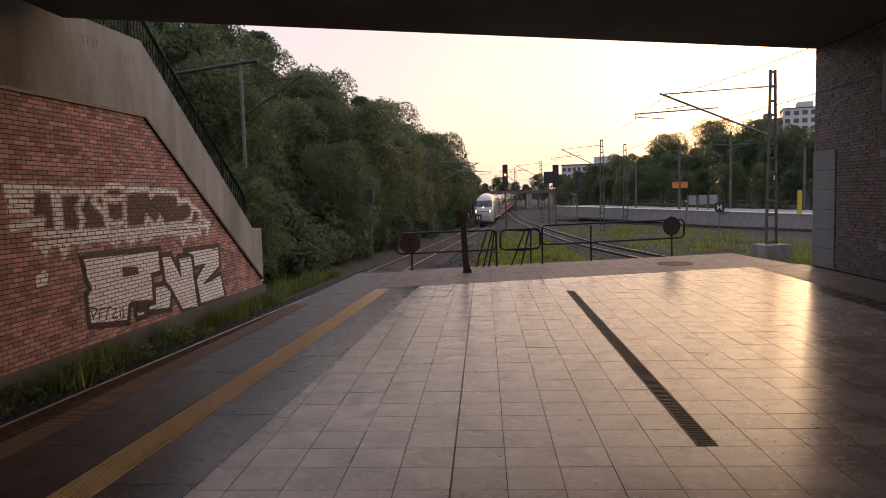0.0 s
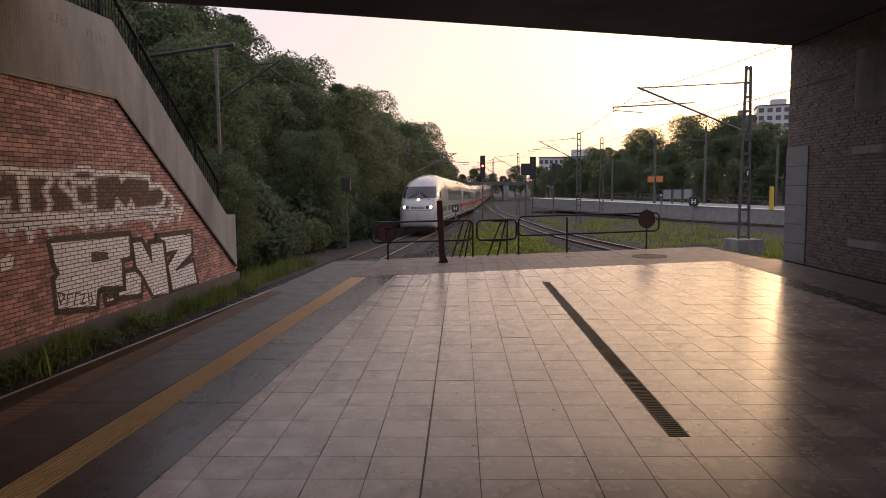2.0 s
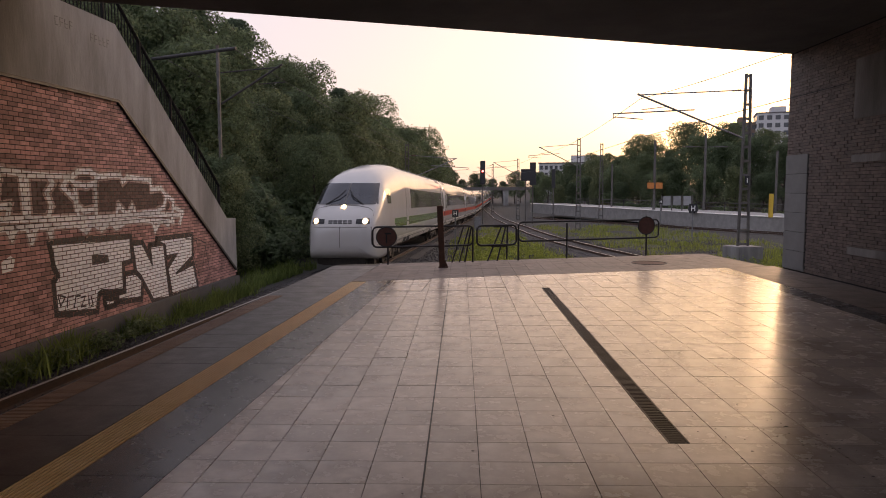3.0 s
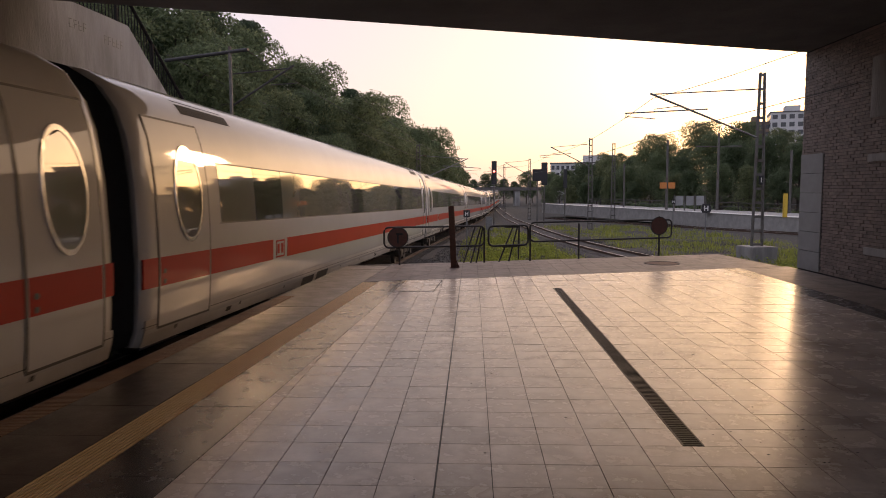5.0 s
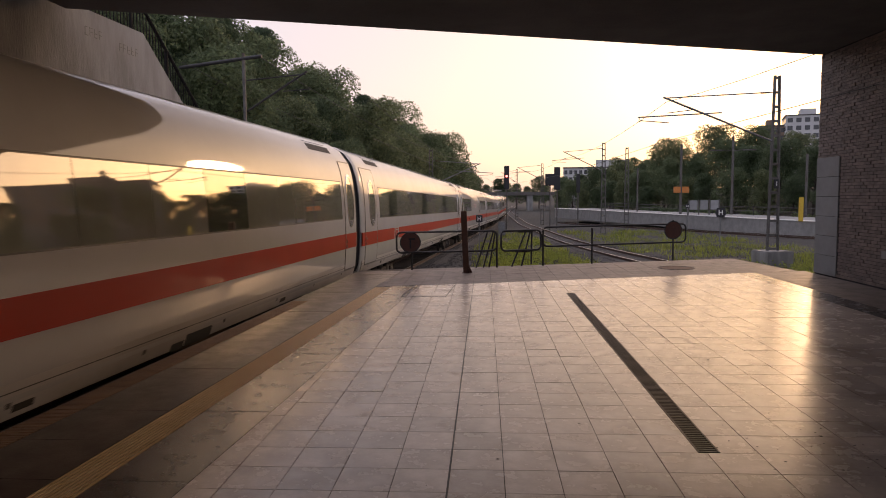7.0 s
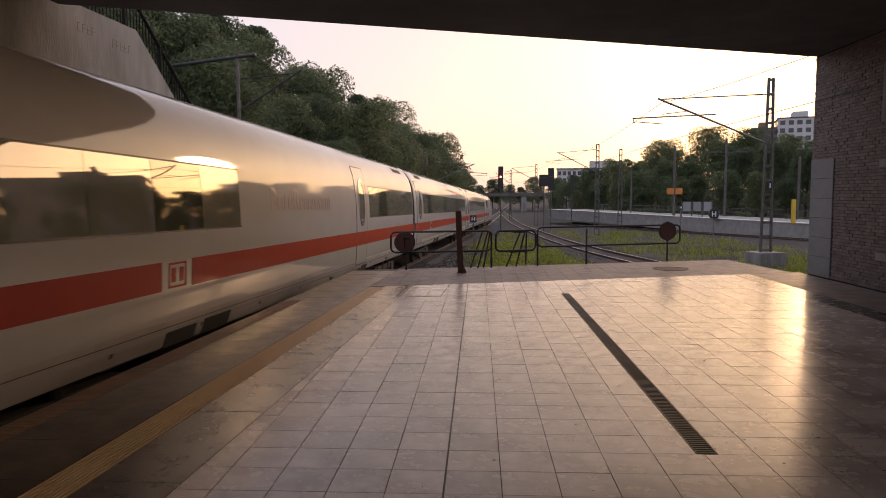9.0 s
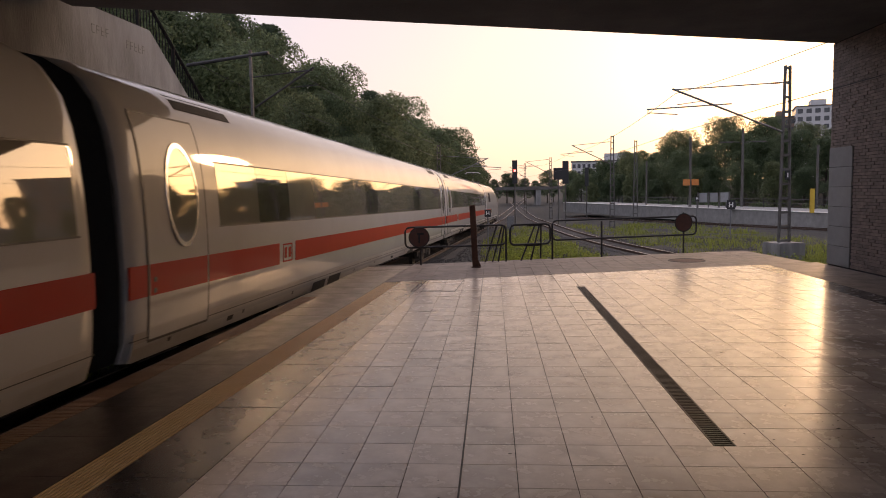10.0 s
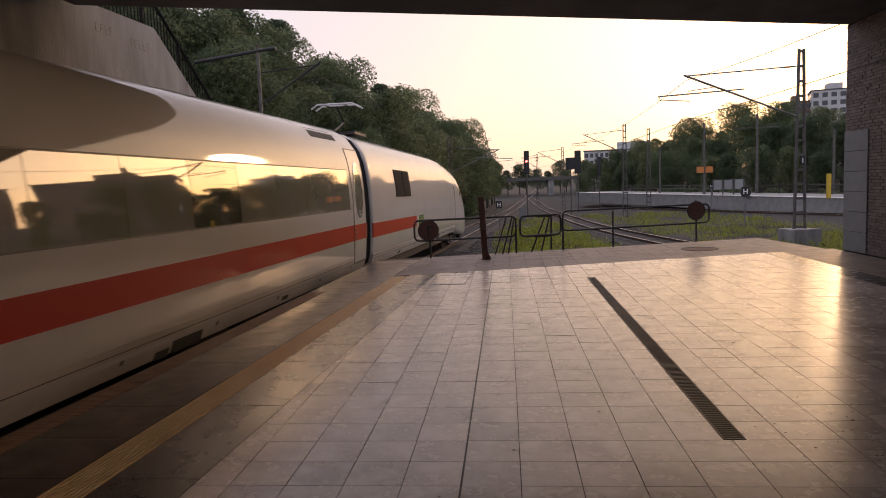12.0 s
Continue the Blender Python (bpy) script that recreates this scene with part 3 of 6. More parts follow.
def oval_door(parent, side, y, wide=1.2, oval_at=0.0, oval_r=0.38):
    """Plug door that reaches into the roof curve, with an oval window, a seam and a lower sill."""
    lo, hi = 0.82, 3.70
    bm = bmesh.new()
    strip(bm, side, y - wide / 2, y + wide / 2, lo, hi, 0.010, 12)
    d = part("door", bm, TRAIN_WHITE, parent, "white plug door with an oval window", smooth=True)
    bm = bmesh.new()
    for a in (-1, 1):
        strip(bm, side, y + a * wide / 2 - 0.016, y + a * wide / 2 + 0.016, lo, hi, 0.0115, 12)
    strip(bm, side, y - wide / 2, y + wide / 2, lo - 0.03, lo + 0.004, 0.0115, 1)
    strip(bm, side, y - wide / 2, y + wide / 2, hi - 0.004, hi + 0.026, 0.0115, 1)
    part("seam", bm, SEAM, d, "dark door seam")
    bm = bmesh.new()
    oval_on_side(bm, side, y + oval_at, 2.66, oval_r * 0.92, 0.66, 0.018)
    part("door_window", bm, TRAIN_GLASS, d, "tinted oval door window with reflected glow in its colour", smooth=True)
    bm = bmesh.new()
    oval_on_side(bm, side, y + oval_at, 2.66, oval_r, 0.715, 0.026, inner=0.91)
    part("window_rim", bm, RIM, d, "pale metal window rim")
    bm = bmesh.new()
    strip(bm, side, y - wide / 2 + 0.03, y + wide / 2 - 0.03, STRIPE[0], STRIPE[1], 0.0125, 2)
    part("stripe", bm, TRAIN_RED, d, "red stripe")
    for dz in (1.44, 1.58):
        bm = bmesh.new()
        oval_on_side(bm, side, y - wide / 2 + 0.14, dz, 0.035, 0.035, 0.018, 12)
        part("door_button", bm, SEAM, d, "dark door opening button")


STRIPE = (1.38, 1.78)
WINDOW = (2.20, 3.16)
CAR_L = 28.77
NOSE_CUT = 6.4     # the power car is shorter than a coach by this


def windows(parent, side, y0, y1, count):
    """A flush band of panes, wide and narrow by turns, in one dark surround."""
    step = (y1 - y0) / count
    for i in range(count):
        a, b = y0 + i * step, y0 + (i + 1) * step
        bm = bmesh.new()
        strip(bm, side, a + 0.006, b - 0.006, WINDOW[0], WINDOW[1], 0.006, 6)
        part("window", bm, (TRAIN_GLASS, TRAIN_GLASS, TRAIN_PILLAR, TRAIN_GLASS, TRAIN_CLEAR)[(i * 3 + count) % 5], parent, "tinted train window pane with reflected glow in its colour", smooth=True)
    bm = bmesh.new()
    strip(bm, side, y0 - 0.03, y1 + 0.03, WINDOW[1], WINDOW[1] + 0.022, 0.009, 1)
    strip(bm, side, y0 - 0.03, y1 + 0.03, WINDOW[0] - 0.02, WINDOW[0], 0.009, 1)
    part("window_frame", bm, SEAM, parent, "dark window surround")


def skirt_details(parent, side, y0, y1):
    """Seam of the skirt, flat dark patches for shaded openings at its foot and small latches; y0 is the front end of
    the car.
    """
    bm = bmesh.new()
    strip(bm, side, y0 + 0.3, y1 - 0.3, 0.855, 0.867, 0.0035, 1)
    part("seam", bm, SEAM, parent, "dark skirt seam")
    # no holes are cut: dark strips paint the shade inside the openings
    for a, b, z0, z1 in ((7.2, 8.1, 0.56, 0.78), (8.35, 9.3, 0.56, 0.80), (18.4, 18.75, 0.56, 0.86), (18.8, 19.6, 0.56, 0.74), (15.4, 15.7, 0.64, 0.72), (22.6, 22.9, 0.64, 0.72), (3.0, 3.2, 0.66, 0.74)):
        if y0 + b > y1 - 0.4:
            continue
        bm = bmesh.new()
        strip(bm, side, y0 + a, y0 + b, z0, z1, 0.0045, 1)
        part("access_hatch", bm, RUBBER if b - a > 0.32 else BOGIE, parent, "flat dark patch standing for a shaded opening in the skirt")
    y = y0 + 1.2
    while y < y1 - 1.0:
        bm = bmesh.new()
        strip(bm, side, y, y + 0.07, 0.70, 0.76, 0.0045, 1)
        part("latch", bm, SEAM, parent, "small dark skirt latch")
        y += 2.35


def roof_hatches(parent, ends):
    """Dark louvred panels let into the shoulder of the roof."""
    for side in (-1, 1):
        for a, b in ends:
            bm = bmesh.new()
            strip(bm, side, a, b, 3.90, 4.12, 0.006, 3)
            part("roof_vent", bm, RUBBER, parent, "dark louvred panel in the roof shoulder", smooth=True)


def gangway(parent, y):
    bm = bmesh.new()
    n = 14
    loft(bm, [(y - 0.26 + 0.52 * i / n, 0.972 if i % 2 else 0.94, ROOF - 0.05 if i % 2 else ROOF - 0.11, 0.62 if i % 2 else 0.68) for i in range(n + 1)])
    part("bellows", bm, RUBBER, parent, "black rubber gangway bellows")


def coach(kind):
    c = thing("passenger_coach", "white express coach with a red stripe and dark window band", "train coach", group="coaches of the train")
    L = CAR_L / 2 - 0.26
    bm = bmesh.new()
    loft(bm, [(-L, 0.965, ROOF - 0.05, 0.61), (-L + 0.15, 1, ROOF, 0.58), (-L + 0.3, 1, ROOF, 0.58), (-L + 0.5, 1, ROOF, 0.58), (L - 0.5, 1, ROOF, 0.58), (L - 0.3, 1, ROOF, 0.58), (L - 0.15, 1, ROOF, 0.58), (L, 0.965, ROOF - 0.05, 0.61)])
    part("body", bm, TRAIN_WHITE, c, "glossy white coach body", smooth=True)
    for side in (-1, 1):
        bm = bmesh.new()
        strip(bm, side, -L + 0.1, L - 0.1, 0.59, 0.95, 0.003, 3)
        part("skirt", bm, TRAIN_SKIRT, c, "dusty white skirt", smooth=True)
        skirt_details(c, side, -CAR_L / 2, CAR_L / 2)
        gap = 6.75 if kind == "bistro" else 4.85
        bm = bmesh.new()
        strip(bm, side, -L + 0.02, -L + gap, *STRIPE, 0.006, 2)
        strip(bm, side, -L + gap + 0.86, L - 0.02, *STRIPE, 0.006, 2)
        part("stripe", bm, TRAIN_RED, c, "red stripe along the side", smooth=True)
        # boxed mark in the break of the stripe
        bm = bmesh.new()
        ym = -L + gap + 0.43
        for dz in (0.02, 0.345):
            strip(bm, side, ym - 0.25, ym + 0.25, STRIPE[0] + dz, STRIPE[0] + dz + 0.03, 0.007, 1)
        for dy in (-0.25, 0.22):
            strip(bm, side, ym + dy, ym + dy + 0.03, STRIPE[0] + 0.02, STRIPE[0] + 0.375, 0.0075, 1)
        for dy in (-0.17, 0.05):
            strip(bm, side, ym + dy, ym + dy + 0.12, STRIPE[0] + 0.10, STRIPE[0] + 0.30, 0.007, 1)
        part("emblem", bm, TRAIN_RED, c, "small red boxed mark")
        if kind == "bistro":
            windows(c, side, -L + 2.44, -L + 9.4, 5)
            windows(c, side, L - 8.8, L - 0.25, 6)
            oval_door(c, side, L - 9.9, 1.3, 0.03, 0.38)
        else:
            windows(c, side, -L + 2.44, L - 1.48, 16)
            oval_door(c, side, L - 0.66, 1.1, 0.0, 0.36)
        oval_door(c, side, -L + 1.21, 1.58, 0.15, 0.42)
    roof_hatches(c, ((-L + 1.8, -L + 3.6), (L - 3.2, L - 1.4)))
    gangway(c, CAR_L / 2)
    for yb in (-9.5, 9.5):
        bogie(c, yb)
    return c


def nose_rings():
    """The rounded nose: place along the car, width, roof and belly height."""
    tip = -CAR_L / 2
    return [(tip + a, w, t, l, q) for a, w, t, l, q in (
        (0.0, 0.50, 1.34, 0.80, 0.5), (0.04, 0.66, 1.53, 0.62, 0.5), (0.14, 0.78, 1.75, 0.48, 0.5), (0.32, 0.86, 1.98, 0.38, 0.48), (0.62, 0.915, 2.22, 0.30, 0.46),
        (1.0, 0.955, 2.46, 0.27, 0.44), (1.4, 0.968, 2.72, 0.27, 0.46), (1.8, 0.978, 3.00, 0.27, 0.5), (2.2, 0.985, 3.27, 0.28, 0.55), (2.6, 0.99, 3.50, 0.31, 0.62),
        (3.1, 0.995, 3.73, 0.36, 0.72), (3.8, 1.0, 3.93, 0.44, 0.85), (4.6, 1.0, 4.07, 0.52, 0.95), (5.4, 1.0, 4.18, 0.58, 1.0), (6.8, 1.0, 4.31, 0.58, 1.0), (8.2, 1.0, ROOF, 0.58, 1.0))]


def on_nose(tree, bm, corners, nx, nz, out=0.012, round_to=0.0):
    """A patch laid on the nose: corners bottom-left, bottom-right, top-right, top-left as (x, z)."""
    a, b, c, d = [Vector((p[0], p[1])) for p in corners]
    grid = []
    for j in range(nz + 1):
        row = []
        for i in range(nx + 1):
            u, v = i / nx, j / nz
            if round_to:
                p0, p1 = u * 2 - 1, v * 2 - 1
                u, v = 0.5 + 0.5 * p0 * math.sqrt(1 - p1 * p1 / 2), 0.5 + 0.5 * p1 * math.sqrt(1 - p0 * p0 / 2)
            p = (a * (1 - u) + b * u) * (1 - v) + (d * (1 - u) + c * u) * v
            hit = tree.ray_cast(Vector((p.x, -40, p.y)), Vector((0, 1, 0)))
            q, n = (hit[0], hit[1]) if hit[0] else (Vector((p.x, -9, p.y)), Vector((0, -1, 0)))
            row.append(bm.verts.new(q + Vector((0, -out, out * 0.6))))
        grid.append(row)
    for j in range(nz):
        for i in range(nx):
            bm.faces.new((grid[j][i], grid[j][i + 1], grid[j + 1][i + 1], grid[j + 1][i]))


def on_flank(tree, bm, side, y0, y1, z0, z1, ny, nz, out=0.008):
    """A patch laid on the side of the nose."""
    grid = []
    for j in range(nz + 1):
        row = []
        for i in range(ny + 1):
            y, z = y0 + (y1 - y0) * i / ny, z0 + (z1 - z0) * j / nz
            hit = tree.ray_cast(Vector((side * 5, y, z)), Vector((-side, 0, 0)))[0]
            row.append(bm.verts.new((hit.x + side * out if hit else side * half(z), y, z)))
        grid.append(row)
    for j in range(nz):
        for i in range(ny):
            bm.faces.new((grid[j][i], grid[j][i + 1], grid[j + 1][i + 1], grid[j + 1][i]))


def cab_car(lit):
    """End car with a sloping nose towards -y: the driving trailer (lit) or the power car."""
    L = CAR_L / 2
    if lit:
        c = thing("driving_trailer", "white express driving trailer with a rounded nose and lit headlights", "train coach", group="coaches of the train")
        tail = L
    else:
        c = thing("power_car", "white express power car with roof pantograph and side grilles", "locomotive")
        tail = L - NOSE_CUT
    bm = bmesh.new()
    loft(bm, nose_rings() + [(-L + 9.0, 1, ROOF, 0.58), (tail - 0.8, 1, ROOF, 0.58), (tail - 0.6, 1, ROOF, 0.58), (tail - 0.41, 1, ROOF, 0.58), (tail - 0.26, 0.965, ROOF - 0.05, 0.61)])
    bmesh.ops.recalc_face_normals(bm, faces=bm.faces)
    tree = BVHTree.FromBMesh(bm)
    part("body", bm, TRAIN_WHITE, c, "glossy white body with a sloping rounded nose", smooth="all")
    bm = bmesh.new()
    on_nose(tree, bm, ((-1.27, 2.42), (1.27, 2.42), (1.12, 3.28), (-1.12, 3.28)), 18, 8, 0.025)
    part("windscreen", bm, WINDSCREEN, c, "dark wraparound windscreen", smooth="all")
    bm = bmesh.new()
    on_nose(tree, bm, ((-0.02, 2.42), (0.02, 2.42), (0.02, 3.28), (-0.02, 3.28)), 1, 8, 0.03)
    part("windscreen_bar", bm, SEAM, c)
    for s in (-1, 1):
        bm = bmesh.new()
        tube(bm, [(s * 0.75, -L + 0.90, 2.42), (s * 0.30, -L + 1.22, 2.72), (s * 0.10, -L + 1.55, 2.98)], 0.024, 6)
        part("wiper", bm, RUBBER, c, "black windscreen wiper")
        bm = bmesh.new()
        on_nose(tree, bm, ((s * 0.62, 1.66), (s * 1.14, 1.66), (s * 1.10, 1.88), (s * 0.62, 1.84)), 4, 3, 0.012)
        part("lamp_housing", bm, SIGN_BLACK, c, "dark lamp housing")
        bm = bmesh.new()
        on_nose(tree, bm, ((s * 0.86, 1.66), (s * 1.07, 1.66), (s * 1.07, 1.87), (s * 0.86, 1.87)), 6, 6, 0.022, 1.0)
        part("headlight", bm, HEADLIGHT if lit else SEAM, c, "bright warm headlight")
    bm = bmesh.new()
    for i in range(5):
        x = -0.46 + i * 0.19
        for zz in (1.67, 1.75):
            on_nose(tree, bm, ((x, zz), (x + 0.16, zz), (x + 0.16, zz + 0.05), (x, zz + 0.05)), 2, 1, 0.012)
    part("grille", bm, SIGN_BLACK, c, "dark slotted front grille")
    bm = bmesh.new()
    on_nose(tree, bm, ((-0.10, 2.24), (0.10, 2.24), (0.10, 2.40), (-0.10, 2.40)), 6, 6, 0.02, 1.0)
    part("headlight", bm, HEADLIGHT if lit else SEAM, c, "small upper headlight")
    bm = bmesh.new()
    for s in (-1, 1):
        on_nose(tree, bm, ((s * 1.20, 0.85), (s * 1.22, 0.85), (s * 1.20, 1.53), (s * 1.18, 1.53)), 1, 6, 0.008)
    on_nose(tree, bm, ((-1.2, 1.53), (1.2, 1.53), (1.2, 1.552), (-1.2, 1.552)), 14, 1, 0.008)
    on_nose(tree, bm, ((-0.008, 0.75), (0.008, 0.75), (0.008, 1.53), (-0.008, 1.53)), 1, 8, 0.008)
    part("seam", bm, SEAM, c, "seam of the coupler hatch")
    bm = bmesh.new()
    hood = [(-1.22, 1.95), (-1.16, 2.16), (-1.0, 2.28), (-0.6, 2.36), (0.0, 2.40), (0.6, 2.36), (1.0, 2.28), (1.16, 2.16), (1.22, 1.95)]
    for (xa, za), (xb, zb) in zip(hood, hood[1:]):
        on_nose(tree, bm, ((xa, za - 0.012), (xb, zb - 0.012), (xb, zb + 0.012), (xa, za + 0.012)), 3, 1, 0.008)
    part("seam", bm, SEAM, c, "curved seam of the nose hood")
    bm = bmesh.new()
    box(bm, -1.15, 1.15, -L + 0.95, -L + 1.5, 0.02, 0.30)
    box(bm, -0.9, 0.9, -L + 0.6, -L + 0.95, 0.02, 0.32)
    part("rail_guard", bm, BOGIE, c, "dark rail guard under the nose", bevel=0.04)
    for side in (-1, 1):
        bm = bmesh.new()
        strip(bm, side, -L + 4.4, tail - 0.3, 0.59, 0.95, 0.003, 3)
        part("skirt", bm, TRAIN_SKIRT, c, "dusty white skirt", smooth=True)
        skirt_details(c, side, -L + (0.0 if lit else 3.0), tail)
        if lit:
            bm = bmesh.new()
            strip(bm, side, -L + 4.2, tail - 4.0, *STRIPE, 0.006, 2)
            part("stripe", bm, TRAIN_GREEN, c, "long green stripe behind the cab", smooth=True)
            bm = bmesh.new()
            strip(bm, side, tail - 3.98, tail - 0.3, *STRIPE, 0.006, 2)
            part("stripe", bm, TRAIN_RED, c, "red stripe along the side", smooth=True)
            windows(c, side, -L + 9.5, tail - 2.2, 11)
            oval_door(c, side, tail - 1.15, 1.3, 0.05, 0.38)
            bm = bmesh.new()
            strip(bm, side, -L + 7.9, -L + 8.7, 1.1, 3.2, 0.008, 6)
            d = part("door", bm, TRAIN_WHITE, c, "narrow white crew door", smooth=True)
            bm = bmesh.new()
            for yy in (-L + 7.87, -L + 8.68):
                strip(bm, side, yy, yy + 0.02, 1.1, 3.22, 0.0095, 6)
            part("seam", bm, SEAM, d)
        else:
            bm = bmesh.new()
            strip(bm, side, tail - 6.6, tail - 0.3, *STRIPE, 0.006, 2)
            part("stripe", bm, TRAIN_RED, c, "red stripe along the side", smooth=True)
            bm = bmesh.new()
            strip(bm, side, tail - 8.0, tail - 7.1, *STRIPE, 0.006, 2)
            part("stripe", bm, TRAIN_GREEN, c, "short green stripe", smooth=True)
            bm = bmesh.new()
            strip(bm, side, tail - 4.55, tail - 3.45, 2.50, 3.38, 0.02, 10)
            part("side_grille", bm, RAIL_BLACK, c, "dark ventilation grille")
            bm = bmesh.new()
            strip(bm, side, tail - 5.75, tail - 4.65, 2.50, 3.38, 0.02, 10)
            part("side_grille", bm, RAIL_BLACK, c, "dark ventilation grille")
            bm = bmesh.new()
            strip(bm, side, -L + 4.6, -L + 5.3, 1.1, 2.9, 0.008, 6)
            d = part("door", bm, TRAIN_WHITE, c, "narrow white crew door", smooth=True)
            bm = bmesh.new()
            for yy in (-L + 4.59, -L + 5.3):
                strip(bm, side, yy, yy + 0.025, 1.1, 2.92, 0.0095, 6)
            part("seam", bm, SEAM, d)
        bm = bmesh.new()
        on_flank(tree, bm, side, -L + 2.65, -L + 3.45, 2.45, 3.05, 6, 6)
        part("cab_window", bm, TRAIN_GLASS, c, "small dark cab side window", smooth=True)
    if lit:
        roof_hatches(c, ((tail - 3.6, tail - 1.8),))
        gangway(c, L)
        bogie(c, 9.5)
        bogie(c, -8.2)
    else:
        bm = bmesh.new()
        box(bm, -1.15, 1.15, -L + 6.0, tail - 1.0, 0.25, 0.72)
        part("underframe", bm, BOGIE, c, "dark underframe equipment", bevel=0.03)
        bogie(c, -L + 4.6)
        bogie(c, tail - 4.0)
        pg = part("pantograph", pantograph_frame(), DARK_STEEL, c, "raised pantograph arm", m=pose(0, tail - 2.2, ROOF))
        bm = bmesh.new()
        for yy in (-0.22, 0.22):
            tube(bm, [(-0.75, yy, 0.86), (-0.55, yy, 0.98), (0.55, yy, 0.98), (0.75, yy, 0.86)], 0.028, 8)
        part("collector_head", bm, SIGN_WHITE, pg, "pale collector strips")
    return c


def pantograph_frame():
    bm = bmesh.new()
    box(bm, -0.7, 0.7, -0.6, 0.6, 0.02, 0.1)
    tube(bm, [(0, 0.5, 0.1), (0, -0.6, 0.5), (0, 0.0, 0.92)], 0.035, 8)
    tube(bm, [(-0.3, 0.0, 0.92), (0.3, 0.0, 0.92)], 0.02, 6)
    for s in (-0.3, 0.3):
        tube(bm, [(s, -0.22, 0.95), (s, 0.22, 0.95)], 0.018, 6)
    return bm


TRAIN = []


def build_train():
    TRAIN.append((cab_car(True), CAR_L / 2))
    first = coach("plain")
    for i in range(1, 7):
        if i == 4:
            ob = coach("bistro")
            lettering(ob)
            tagged(ob, "white express bistro coach with a red stripe and faint red lettering")
        elif i == 1:
            ob = first
        else:
            ob = copy_thing(first, pose(0, 0, 0))
        TRAIN.append((ob, CAR_L * (i + 0.5)))
    TRAIN.append((cab_car(False), 0.0))


def lettering(ob):
    cu = bpy.data.curves.new("lettering", "FONT")
    cu.body, cu.size, cu.extrude, cu.align_x, cu.align_y = "BordRestaurant", 0.66, 0.002, "LEFT", "CENTER"
    tmp = new("lettering", cu)
    me = bpy.data.meshes.new_from_object(tmp.evaluated_get(bpy.context.evaluated_depsgraph_get()))
    bpy.data.objects.remove(tmp)
    me.materials.clear()
    me.materials.append(LETTER)
    # each point of the flat lettering goes onto the curved side
    y0 = -CAR_L / 2 + 11.1
    for v in me.vertices:
        x, y, z = v.co
        v.co = (half(2.66 + y) + 0.006 + z, y0 + x, 2.66 + y)
    t = new("lettering", me)
    t.parent = ob
    tagged(t, "faint reddish lettering on the white side")


build_train()


RIDE = 0.26   # springs lift the bodies above the rail heads


def train_front(t):
    """Where the nose stands along the line at t seconds."""
    return 91.08 - 23.18 * t


def car_pose(y_mid, turned):
    a, b = y_mid - 9.5, y_mid + 9.5
    pa, pb = Vector((track_x(a), a, rail_z(a))), Vector((track_x(b), b, rail_z(b)))
    d = (pb - pa).normalized()
    n = d.cross(Vector((0, 0, 1))).normalized()
    up = n.cross(d)
    m = Matrix((n, d, up)).transposed().to_4x4()
    m.translation = (pa + pb) / 2
    m.translation.z += RIDE
    return m @ pose(0, 0, 0, 0, 0, 180) if turned else m


def motions():
    """The whole train runs past the platform at a steady speed."""
    times = [0.5 * i for i in range(25)]
    for i, (car, back) in enumerate(TRAIN):
        rows = []
        for t in times:
            if i < 7:
                y = train_front(t) + back
            else:
                # the power car follows the sixth coach, nose to the rear; its tail lies short of its half length
                y = train_front(t) + 7 * CAR_L + CAR_L / 2 - NOSE_CUT
            rows.append((t, car_pose(y, i == 7)))
        walk(car, rows)


# ---- fence at the platform's end ----
def fence_y(x):
    return 14.45 + (0.27 if x < 0.6 else 0.36) * x - (0.0 if x < 0.6 else 0.054)


def rounded_loop(x0, x1, z0, z1, r, open_side=None):
    """Points of a rectangle with rounded corners along the fence line."""
    pts = []
    for cx, cz, a0 in ((x1 - r, z1 - r, 0), (x0 + r, z1 - r, 90), (x0 + r, z0 + r, 180), (x1 - r, z0 + r, 270)):
        for k in range(5):
            a = radians(a0 + k * 22.5)
            pts.append((cx + r * math.cos(a), cz + r * math.sin(a)))
    return [(x, fence_y(x), z) for x, z in pts]


